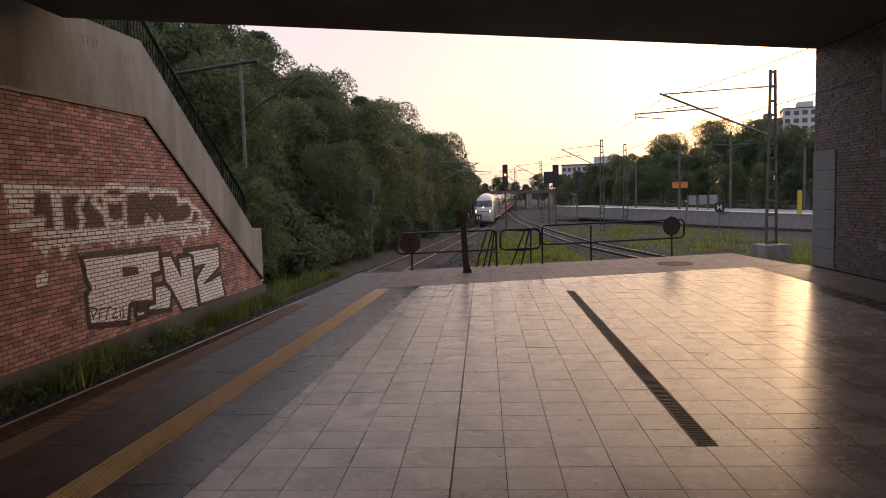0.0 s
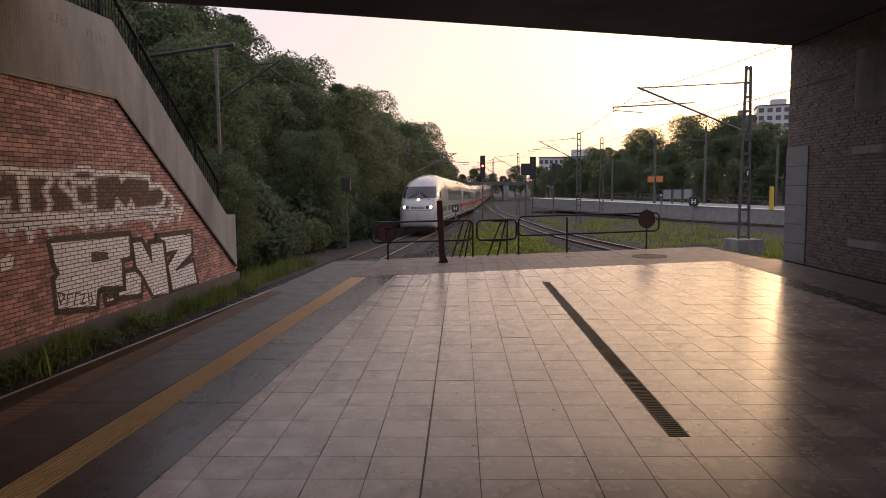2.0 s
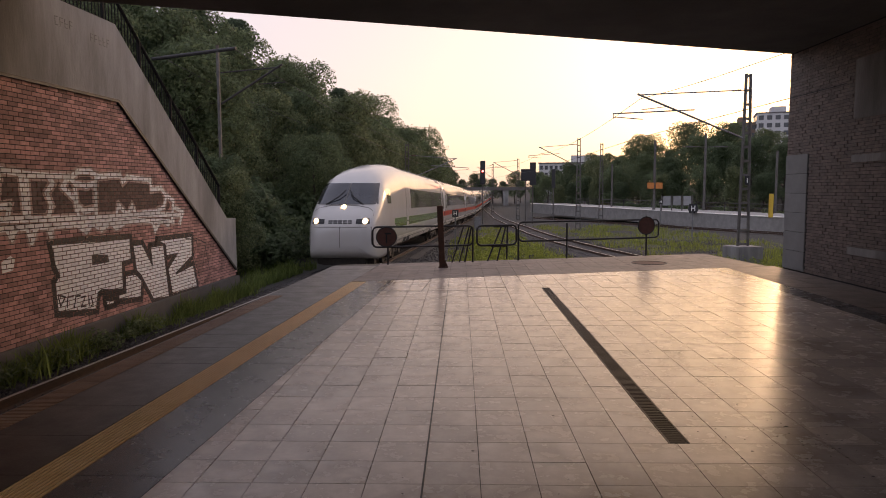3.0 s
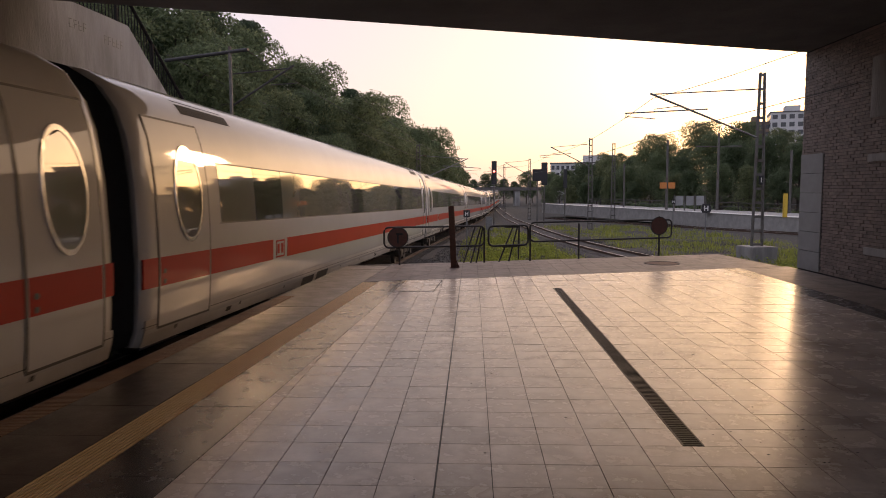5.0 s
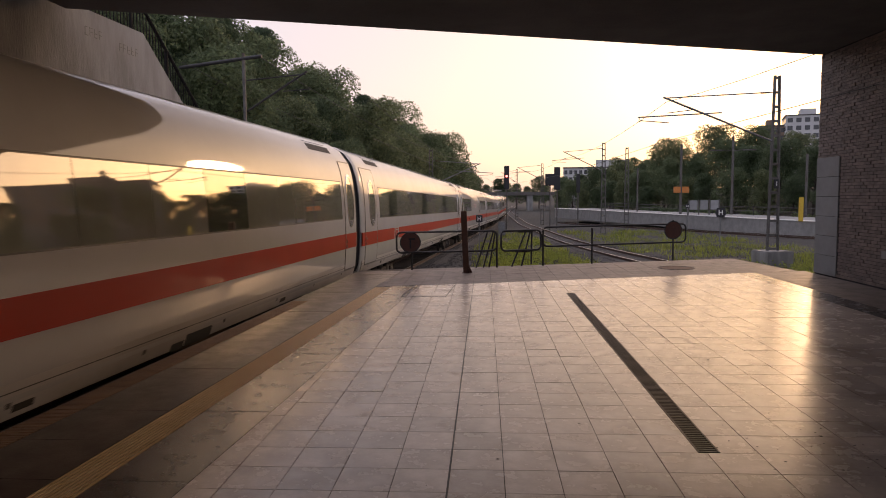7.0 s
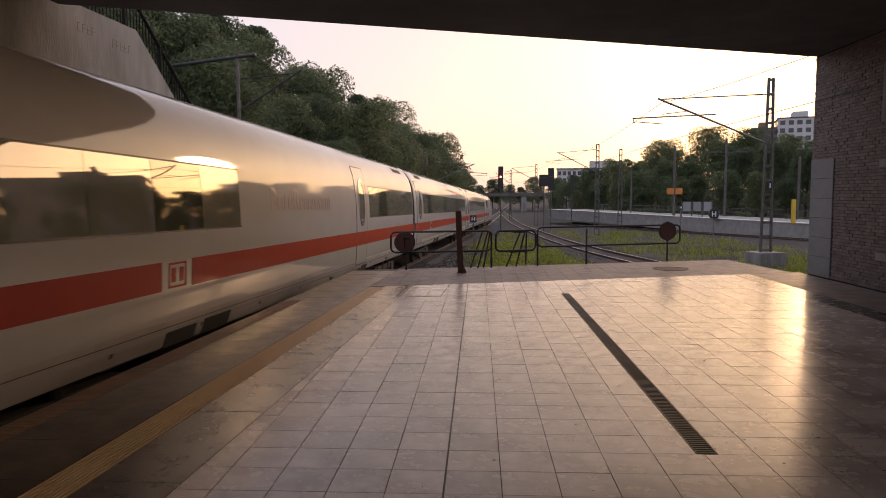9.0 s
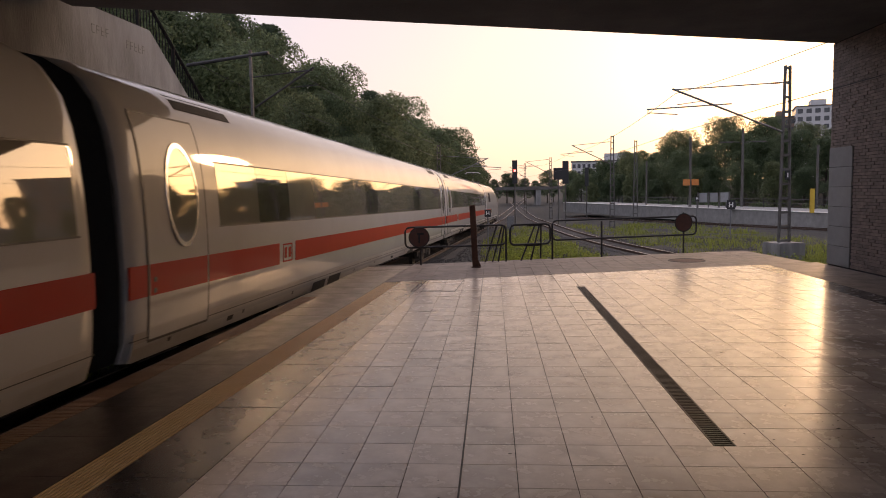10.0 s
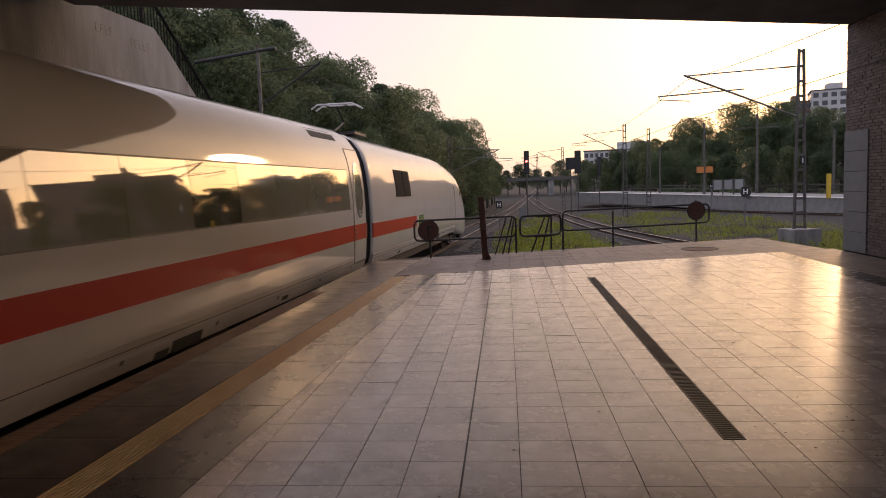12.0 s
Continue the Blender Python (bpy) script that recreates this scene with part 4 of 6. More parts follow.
def build_fence():
    f = thing("tube_railing", "dark tubular steel railing across the platform end", "railing")
    spans = ((-2.12, 0.60, 0.48, 1.03), (1.92, 6.36, 0.55, 1.10))
    for x0, x1, z0, z1 in spans:
        bm = bmesh.new()
        tube(bm, rounded_loop(x0, x1, z0, z1, 0.13), 0.027, 8, closed=True)
        part("rail_loop", bm, DARK_STEEL, f, smooth="all")
    bm = bmesh.new()
    tube(bm, [(0, 0, -0.03), (0, 0, 1.0)], 0.027, 8)
    first = None
    for x, top in ((-1.72, 0.5), (0.60, 0.98), (1.92, 1.0), (3.38, 1.04), (5.95, 0.66)):
        m = pose(x, fence_y(x), 0) @ Matrix.Diagonal((1, 1, top, 1))
        if first is None:
            first = part("post", bm, DARK_STEEL, f, smooth=True, m=m)
        else:
            share(first, m, f)
    for i, (x0, x1) in enumerate(((0.02, 0.34), (0.22, 0.5), (0.38, 0.56))):
        bm = bmesh.new()
        tube(bm, [(x0, fence_y(x0) + 0.05, 0.0), (x1, fence_y(x1) + 0.05, 1.0)], 0.022, 6)
        part("brace", bm, DARK_STEEL, f, smooth=True)
    g = thing("swing_gate", "small dark tubular gate between the railings", "gate")
    bm = bmesh.new()
    tube(bm, rounded_loop(0.72, 1.86, 0.46, 1.02, 0.13), 0.03, 8, closed=True)
    part("gate_frame", bm, DARK_STEEL, g, smooth="all")
    for x0, x1, z0, z1 in ((1.02, 1.42, 0.0, 0.98), (1.30, 1.55, 0.0, 0.98), (1.58, 1.60, 0.05, 1.0), (1.12, 1.55, 0.42, 0.42), (1.2, 1.62, 0.98, 0.98)):
        bm = bmesh.new()
        tube(bm, [(x0, fence_y(x0) + 0.06, z0), (x1, fence_y(x1) + 0.06, z1)], 0.024, 6)
        part("brace", bm, DARK_STEEL, g, smooth=True)
    # round boards at both ends
    for x, z, t in ((-1.75, 0.76, True), (5.93, 0.92, False)):
        s = thing("round_sign", "weathered dark red round sign fixed to the railing", "sign", group="round signs on the railing")
        bm = bmesh.new()
        y = fence_y(x) - 0.05
        disc(bm, (x, y, z), 0.265, (0.25, -1, 0), 0.02)
        part("plate", bm, SIGN_RUST, s, "faded dark red disc")
        bm = bmesh.new()
        ring = [(x + 0.265 * math.cos(a * math.tau / 32), y - 0.004 + 0.25 * 0.265 * math.cos(a * math.tau / 32), z + 0.265 * math.sin(a * math.tau / 32)) for a in range(32)]
        tube(bm, ring, 0.016, 6, closed=True)
        part("rim", bm, DARK_STEEL, s, smooth="all")
        bm = bmesh.new()
        if t:
            box(bm, x - 0.13, x + 0.13, y - 0.022, y - 0.014, z + 0.07, z + 0.115)
            box(bm, x - 0.02, x + 0.02, y - 0.022, y - 0.014, z - 0.16, z + 0.068)
            part("letter_bar", bm, SIGN_BLACK, s, "dark letter T")
        else:
            box(bm, x - 0.02, x + 0.02, y + 0.02, y + 0.05, z - 0.3, z + 0.3)
            part("clamp", bm, DARK_STEEL, s)


build_fence()


def build_brown_post():
    p = thing("steel_post", "rusty brown square steel post on a foot plate", "post", m=pose(-0.22, 13.3, 0, 0, -2.2, 0))
    bm = bmesh.new()
    box(bm, -0.075, 0.075, -0.075, 0.075, 0, 1.62)
    part("shaft", bm, RUST, p, bevel=0.008)
    bm = bmesh.new()
    box(bm, -0.11, 0.15, -0.11, 0.11, 0, 0.02)
    part("foot_plate", bm, RUST, p, bevel=0.004)
    bm = bmesh.new()
    prism(bm, [(0.076, -0.01, 0.02), (0.15, -0.01, 0.02), (0.076, -0.01, 0.2)], (0, 0.02, 0))
    part("gusset", bm, RUST, p)


build_brown_post()


# ---- overhead line masts and signals ----
def lattice_mast(name, h, w0, w1, label, m, group="overhead line masts"):
    t = thing(name, label, "mast", m=m, group=group)
    bm = bmesh.new()
    for s in (-1, 1):
        prism(bm, [(s * w0 / 2 - 0.034, -0.07, 0), (s * w0 / 2 + 0.034, -0.07, 0), (s * w0 / 2 + 0.034, 0.07, 0), (s * w0 / 2 - 0.034, 0.07, 0)], (s * (w1 - w0) / 2, 0, h))
    part("flange", bm, MAST, t, bevel=0.006)
    n = int(h / 0.62)
    for i in range(n + 1):
        z = 0.1 + (h - 0.2) * i / n
        w = w0 + (w1 - w0) * z / h
        bm = bmesh.new()
        box(bm, -w / 2, w / 2, -0.03, 0.03, z - 0.055, z + 0.055)
        part("batten", bm, MAST, t)
    return t


def insulator(bm, a, b, r=0.05):
    a, b = Vector(a), Vector(b)
    d = (b - a).normalized()
    u = d.orthogonal().normalized()
    w = d.cross(u)
    rings = []
    for i in range(11):
        p, q = a + (b - a) * i / 10, r if i % 2 else r * 0.45
        rings.append([bm.verts.new(p + (u * math.cos(k * math.tau / 10) + w * math.sin(k * math.tau / 10)) * q) for k in range(10)])
    for A, B in zip(rings, rings[1:]):
        for k in range(10):
            bm.faces.new((A[k], A[(k + 1) % 10], B[(k + 1) % 10], B[k]))
    bm.faces.new(rings[0][::-1])
    bm.faces.new(rings[-1])


def cantilever(t, z_top, z_low, reach, side=-1, drop=0.0):
    """Bracket arm that carries the contact wire, towards side."""
    bm = bmesh.new()
    tip = (side * reach, 0, z_top - 0.05)
    tube(bm, [(side * 0.1, 0, z_top + 0.3), tip], 0.028, 7)
    part("top_tube", bm, GALV, t, smooth=True)
    bm = bmesh.new()
    tube(bm, [(side * 0.15, 0, z_low), (side * (reach + 0.1), 0, z_top - 0.02)], 0.045, 8)
    part("strut", bm, GALV, t, smooth=True)
    bm = bmesh.new()
    za = z_low + (z_top - z_low) * 0.66
    tube(bm, [(side * reach * 0.50, 0, za), (side * (reach + 1.25), 0, za - 0.25)], 0.03, 7)
    tube(bm, [(side * (reach + 1.2), 0, za - 0.25), (side * (reach + 1.22), 0, za - 0.45), (side * (reach + 1.1), 0, za - 0.39), (side * (reach - 0.15), 0, za - 0.46)], 0.02, 6)
    tube(bm, [(side * reach * 0.75, 0, z_low + (z_top - z_low) * 0.72), (side * (reach - 0.1), 0, za - 0.05)], 0.02, 6)
    part("steady_arm", bm, GALV, t, smooth=True)
    bm = bmesh.new()
    insulator(bm, (side * 0.35, 0, z_top + 0.28), (side * 0.8, 0, z_top + 0.25))
    part("insulator", bm, RUST, t, "brown ribbed insulator")
    bm = bmesh.new()
    insulator(bm, (side * 0.45, 0, z_low + (z_top - z_low) * 0.06), (side * 1.0, 0, z_low + (z_top - z_low) * 0.16))
    part("insulator", bm, RUST, t, "brown ribbed insulator")


def footing(t, w, z0, z1):
    bm = bmesh.new()
    box(bm, -w / 2, w / 2, -w / 2, w / 2, z0, z1)
    part("footing", bm, CONCRETE, t, "concrete footing block", bevel=0.03)


def number_board(t, z, w=0.22, h=0.4):
    bm = bmesh.new()
    box(bm, -w / 2, w / 2, -0.16, -0.13, z, z + h)
    b = part("number_board", bm, SIGN_BLACK, t, "small dark board", bevel=0.005)
    bm = bmesh.new()
    box(bm, -w / 8, w / 8, -0.168, -0.162, z + h * 0.25, z + h * 0.75)
    part("mark", bm, SIGN_WHITE, b)


def build_masts():
    m = lattice_mast("catenary_mast", 7.75, 0.52, 0.22, "tall lattice overhead line mast on a concrete block", pose(13.15, 27.0, -0.60, 0, 0, 14))
    footing(m, 1.25, -0.9, 0.02)
    cantilever(m, 6.73, 4.88, 5.3)
    number_board(m, 2.8)
    spots = ((12.6, 68, 7.3, 4.6, 4.2), (16.6, 76, 7.3, 0, 0), (9.6, 108, 8.2, 4.6, 4.0), (6.6, 132, 8.6, 3.5, 3.0))
    for x, y, h, zl, reach in spots:
        zb = ground_z(x, y)
        m = lattice_mast("catenary_mast", 7.4 - zb - (0.1 if y < 100 else 0.4), 0.5, 0.26, "distant lattice overhead line mast", pose(x, y, zb, 0, 0, 10))
        if reach:
            top = 7.4 - zb
            cantilever(m, top - 1.0, top - 3.0, reach)
    # slim posts on the far platform, some with signs
    for x, y, top, sign in ((24.4, 82, 8.0, "orange"), (29.9, 80, 8.7, "lamp"), (22.2, 96, 5.6, ""), (27.2, 52, 7.9, "board"), (34.0, 70, 6.0, "")):
        t = thing("platform_mast", "grey steel post standing on the far platform", "post", m=pose(x, y, -0.6))
        bm = bmesh.new()
        tube(bm, [(0, 0, 0), (0, 0, top + 0.6)], 0.17 if sign else 0.12, 10, 0.13)
        part("shaft", bm, MAST, t, smooth=True)
        if sign == "orange":
            for dx in (-0.52, 0.52):
                bm = bmesh.new()
                box(bm, dx - 0.42, dx + 0.42, -0.3, -0.24, 2.65, 3.4)
                part("board", bm, ORANGE, t, "orange board", bevel=0.01)
        if sign == "lamp":
            for s in (-1, 1):
                bm = bmesh.new()
                tube(bm, [(0, 0, top - 1.1), (s * 1.2, 0, top - 1.0)], 0.05, 6)
                box(bm, s * 1.9 - 0.75, s * 1.9 + 0.75, -0.15, 0.15, top - 1.08, top - 0.95)
                part("lamp_head", bm, MAST, t, "flat lamp head")
        if sign == "board":
            bm = bmesh.new()
            box(bm, -0.3, 0.3, -0.22, -0.19, 3.25, 3.95)
            b = part("board", bm, SIGN_BLACK, t, "black board with a white letter")
            bm = bmesh.new()
            letter_b(bm, 0, -0.225, 3.6)
            part("letter", bm, SIGN_WHITE, b, "white letter B")
    # mast behind the stair wall
    m = thing("catenary_mast", "slim weathered steel overhead line mast among the trees", "mast", m=pose(-9.6, 23.6, -1.2, 0, 0, -8), group="overhead line masts")
    bm = bmesh.new()
    box(bm, -0.055, 0.055, -0.055, 0.055, 0, 9.1)
    part("shaft", bm, MAST, m, bevel=0.01)
    bm = bmesh.new()
    tube(bm, [(-2.9, 0, 8.65), (0.8, 0, 8.95)], 0.075, 8)
    part("cross_arm", bm, DARK_STEEL, m, smooth=True)
    bm = bmesh.new()
    tube(bm, [(0.1, 0, 8.0), (2.7, 0, 8.15)], 0.028, 6)
    part("top_tube", bm, DARK_STEEL, m, smooth=True)
    bm = bmesh.new()
    tube(bm, [(0.1, 0, 6.75), (2.75, 0, 8.25)], 0.042, 6)
    tube(bm, [(1.7, 0, 7.5), (2.9, 0, 7.55)], 0.02, 6)
    part("strut", bm, DARK_STEEL, m, smooth=True)
    m2 = lattice_mast("catenary_mast", 8.2, 0.4, 0.26, "lattice mast half hidden by the trees", pose(-4.6, 58, rail_z(58) - 0.2, 0, 0, -4))
    cantilever(m2, 6.9, 5.0, 4.4, side=1)


def letter_b(bm, x, y, z):
    """Bars of a capital B, 0.4 m high."""
    box(bm, x - 0.13, x - 0.07, y - 0.005, y + 0.005, z - 0.2, z + 0.2)
    for zz in (-0.2, -0.025, 0.15):
        box(bm, x - 0.068, x + 0.07, y - 0.005, y + 0.005, z + zz, z + zz + 0.05)
    for zz in (-0.14, 0.03):
        box(bm, x + 0.072, x + 0.12, y - 0.005, y + 0.005, z + zz, z + zz + 0.11)


build_masts()


def signal(name, x, y, head_z, head_h, head_w, label, lit=False, turn=0):
    zb = ground_z(x, y) - 0.1
    t = thing(name, label, "signal", m=pose(x, y, zb, 0, 0, turn), group="railway signals")
    bm = bmesh.new()
    tube(bm, [(0, 0, 0), (0, 0, head_z - zb + head_h * 0.5)], 0.085 if y > 50 else 0.04, 8)
    part("post", bm, MAST, t, smooth=True)
    bm = bmesh.new()
    box(bm, -head_w / 2, head_w / 2, -0.2, 0.06, head_z - zb, head_z - zb + head_h)
    h = part("signal_head", bm, SIGN_BLACK, t, "black signal screen", bevel=0.03)
    if lit:
        bm = bmesh.new()
        disc(bm, (0, -0.22, head_z - zb + head_h * 0.55), 0.13, (0, 1, 0), 0.04, 16)
        part("lamp", bm, SIGNAL_RED, h, "lit red lamp")
    return t


def build_signals():
    signal("light_signal", 2.95, 80, 2.7, 2.8, 0.62, "railway signal showing a red lamp beside the track", True)
    signal("light_signal", 8.6, 84, 3.1, 1.5, 1.25, "dark signal screen on a lattice post")
    s = signal("light_signal", 9.9, 88, 2.6, 3.0, 0.8, "tall dark railway signal with a white number board")
    signal("light_signal", 13.2, 92, 2.2, 2.6, 0.5, "slim dark railway signal post")
    signal("light_signal", -6.15, 34, 1.72, 0.72, 0.5, "small black signal box on a thin post beside the trees", turn=-6)
    # stop boards with a letter H
    for x, y, z, zz, k in ((-0.05, 34.5, 0.62, -1.3, 0.56), (17.2, 46, 0.55, -1.5, 0.9), (21.2, 68, 0.62, -1.8, 0.62)):
        t = thing("stop_board", "black stop board with a white letter H", "sign", m=pose(x, y, zz), group="stop boards")
        bm = bmesh.new()
        tube(bm, [(0, 0, 0), (0, 0, z - zz)], 0.04, 6)
        part("post", bm, GALV, t, smooth=True)
        bm = bmesh.new()
        c = z - zz + 0.06
        box(bm, -0.32 * k, 0.32 * k, -0.06, -0.03, c - 0.36 * k, c + 0.36 * k)
        b = part("plate", bm, SIGN_BLACK, t, bevel=0.004)
        bm = bmesh.new()
        box(bm, -0.17 * k, -0.09 * k, -0.07, -0.064, c - 0.2 * k, c + 0.2 * k)
        box(bm, 0.09 * k, 0.17 * k, -0.07, -0.064, c - 0.2 * k, c + 0.2 * k)
        box(bm, -0.088 * k, 0.088 * k, -0.07, -0.064, c - 0.04 * k, c + 0.04 * k)
        part("letter", bm, SIGN_WHITE, b, "white letter H")


build_signals()


# ---- things on the far platform ----
def build_far_things():
    t = thing("timetable_stand", "pale grey glazed notice stand on the far platform", "notice board", m=pose(26.0, 78, -0.6, 0, 0, 14))
    for dx in (-1.35, 0.0, 1.35):
        bm = bmesh.new()
        box(bm, dx - 0.5, dx + 0.5, -0.06, 0.06, 0.65, 1.75)
        part("panel", bm, PANEL, t, "pale notice panel", bevel=0.02)
    for dx in (-2.0, -0.68, 0.68, 2.0):
        bm = bmesh.new()
        box(bm, dx - 0.05, dx + 0.05, -0.05, 0.05, 0, 1.85)
        part("post", bm, MAST, t)
    y = thing("yellow_post", "yellow painted post on the far platform", "post", m=pose(28.4, 58.5, -0.6))
    bm = bmesh.new()
    box(bm, -0.17, 0.17, -0.12, 0.12, 0, 2.15)
    part("shaft", bm, YELLOW, y, bevel=0.02)
    r = thing("tube_railing", "low dark railing along the far platform", "railing")
    bm = bmesh.new()
    pts = [(29.4 - 0.253 * (yy - 57.5) + 6.2, yy, 0.35) for yy in range(40, 120, 4)]
    tube(bm, pts, 0.045, 6)
    tube(bm, [(a, b, -0.1) for a, b, c in pts], 0.04, 6)
    part("rail", bm, DARK_STEEL, r, smooth=True)
    for a, b, c in pts:
        bm = bmesh.new()
        tube(bm, [(a, b, -0.62), (a, b, 0.38)], 0.05, 6)
        part("post", bm, DARK_STEEL, r)
    b = thing("waste_bin", "round dark bin lying beside the far platform", "bin", m=pose(25.6, 71.0, -0.6))
    bm = bmesh.new()
    tube(bm, [(0, -0.4, 0.45), (0, 0.4, 0.45)], 0.45, 20)
    part("drum", bm, SIGN_BLACK, b, bevel=0.02)
    fe = thing("equipment_cabinet", "grey equipment cabinet between the tracks", "cabinet", m=pose(2.0, 66, rail_z(66) - 0.25))
    bm = bmesh.new()
    box(bm, -0.35, 0.35, -0.2, 0.2, 0, 1.5)
    part("body", bm, GALV, fe, bevel=0.02)


build_far_things()


# ---- wires ----
def wire(name, pts, r, label, sag=0.0):
    bm = bmesh.new()
    line = []
    for a, b in zip(pts, pts[1:]):
        a, b = Vector(a), Vector(b)
        for i in range(8):
            u = i / 8
            p = a.lerp(b, u)
            p.z -= sag * 4 * u * (1 - u)
            line.append(p)
    line.append(Vector(pts[-1]))
    tube(bm, line, r, 5)
    tagged(part(name, bm, DARK_STEEL), label, "cable")


def build_wires():
    w2 = [(9.4, -6), (8.0, 25.6), (8.6, 68.0), (5.9, 107.0), (4.0, 131), (3, 200)]
    wire("contact_wire", [(x, y, 4.35 - 0.004 * y) for x, y in w2], 0.012, "thin overhead contact wire")
    wire("messenger_wire", [(x, y, 6.0 - 0.004 * y) for x, y in w2], 0.012, "thin sagging messenger wire", 0.5)
    w1 = [(track_x(y), y) for y in (23.6, 58, 100, 160)]
    wire("contact_wire", [(x, y, rail_z(y) + 5.6) for x, y in w1], 0.010, "thin overhead contact wire")
    wire("messenger_wire", [(x, y, rail_z(y) + 7.1) for x, y in w1], 0.010, "thin sagging messenger wire", 0.5)
    wire("feeder_cable", [(-12.2, 23.6, 7.6), (-7.6, 58, 6.2), (-2, 110, 5.2)], 0.014, "dark feeder cable along the trees", 0.6)
    wire("feeder_cable", [(-8.9, 23.6, 7.75), (-5, 58, 6.3)], 0.014, "dark feeder cable along the trees", 0.4)


build_wires()


# ---- graffiti on the brick wall: outlines along the wall and up, in metres ----
F_WHITE = [(8.19, 1.03), (11.04, 0.95), (11.06, 0.44), (10.67, 0.41), (10.68, -0.21), (9.8, -0.1), (9.68, -0.13), (9.59, -0.48), (8.3, -0.31), (8.26, 0.29), (8.4, 0.4), (8.28, 0.61), (8.25, 0.82)]
F_HOLE = [(9.51, 0.7), (10.1, 0.65), (10.15, 0.48), (9.5, 0.48)]
F_FOOT = [(9.93, -0.33), (10.25, -0.35), (10.3, -0.47), (9.97, -0.46)]
F_SIDE = [(10.77, 0.11), (11.21, 0.1), (11.5, -0.09), (11.43, -0.51), (10.45, -0.41), (10.46, -0.28), (10.75, -0.28)]
N_WHITE = [(11.14, 0.78), (11.57, 0.77), (12.02, 0.23), (11.94, 0.67), (12.62, 0.67), (12.85, -0.72), (12.01, -0.65), (11.45, 0.02), (11.26, 0.15)]
Z_WHITE = [(12.29, 0.8), (14.28, 0.78), (14.26, 0.21), (13.25, -0.15), (14.3, -0.02), (14.53, -0.69), (13.01, -0.68), (12.81, 0.03), (13.35, 0.36), (12.75, 0.35), (12.72, 0.63)]
THROW_FILL = [(6.98, 2.31), (7.45, 2.32), (9.13, 2.37), (9.79, 2.34), (12.06, 2.31), (12.76, 2.02), (13.08, 1.65), (12.8, 1.41), (9.72, 1.45), (6.92, 1.52)]
T_LINES = [[(6.33, 2.37), (7.0, 2.4)], [(6.36, 2.26), (6.95, 2.28)], [(6.43, 2.14), (6.9, 2.09)], [(6.39, 2.01), (6.81, 1.97)], [(6.39, 1.7), (7.15, 1.79), (7.08, 1.56)], [(6.99, 2.4), (7.62, 2.34), (8.38, 2.32), (8.87, 2.32)], [(7.47, 2.33), (7.52, 1.95), (7.54, 1.56)], [(7.62, 2.29), (7.64, 1.55)]]
K_LINES = [[(8.23, 2.31), (8.36, 2.18), (8.16, 2.0), (8.28, 1.76), (8.17, 1.52)], [(8.86, 2.31), (8.65, 2.12), (9.03, 1.87), (9.11, 1.48)]]
I_LINES = [[(8.94, 2.31), (9.19, 2.43), (9.57, 2.44), (9.81, 2.36), (9.78, 2.21), (9.43, 2.14), (9.06, 2.18), (8.93, 2.28)], [(9.05, 2.06), (9.08, 1.74), (9.33, 1.61), (9.73, 1.66), (9.75, 2.13)], [(9.75, 2.13), (9.74, 1.49)]]
M_LINES = [[(9.85, 2.34), (10.72, 2.39), (10.84, 2.24), (11.05, 2.35), (12.09, 2.29), (12.12, 2.06)], [(10.51, 1.46), (10.62, 1.71), (10.98, 1.48), (11.2, 1.69), (11.39, 1.43)]]
O_LINES = [[(12.12, 2.06), (12.6, 2.1), (12.87, 1.9), (12.73, 1.62), (12.31, 1.51), (11.69, 1.51)], [(12.92, 1.9), (13.26, 1.77), (13.13, 1.23)], [(13.25, 1.6), (13.79, 1.46), (13.58, 1.17)]]
U_LINES = [[(6.92, 1.55), (7.9, 1.52), (9.72, 1.47), (11.69, 1.47), (13.69, 1.38)], [(6.91, 1.39), (7.58, 1.38), (9.05, 1.36), (11.24, 1.34), (13.22, 1.23)], [(7.58, 1.38), (7.67, 1.11), (7.81, 1.36)], [(8.16, 1.37), (8.22, 1.19), (8.3, 1.4)], [(9.05, 1.36), (9.36, 1.2), (9.59, 1.36), (9.93, 1.21), (10.25, 1.35), (10.49, 1.21), (10.97, 1.35)], [(12.13, 1.28), (12.24, 1.05), (12.54, 1.3), (12.95, 1.16)], [(7.06, 1.38), (7.16, 1.21), (7.3, 1.39)]]
# bright spot of sunlight on the wall, laid on as white paint
LIGHT_SPOT = [(6.86, 0.82), (7.1, 0.91), (7.21, 0.84), (7.15, 0.65), (6.88, 0.63)]
TAG = [[(8.34, 0.03), (8.4, -0.21), (8.55, -0.04), (8.34, 0.03)], [(8.63, -0.06), (8.6, -0.26)], [(8.63, -0.06), (8.82, -0.06)], [(8.83, -0.3), (8.89, -0.08), (9.05, -0.09)], [(9.08, -0.13), (9.21, -0.13), (9.06, -0.32), (9.22, -0.33)], [(9.33, -0.15), (9.33, -0.35)], [(9.41, -0.17), (9.47, -0.35), (9.39, -0.36)]]
OUTLINE = [[(13.85, 0.75), (14.6, 0.62), (14.35, 0.2), (14.75, -0.5)], [(14.5, 0.7), (15.2, 0.5), (14.9, -0.2)], [(15.1, 0.45), (15.4, -0.3)]]


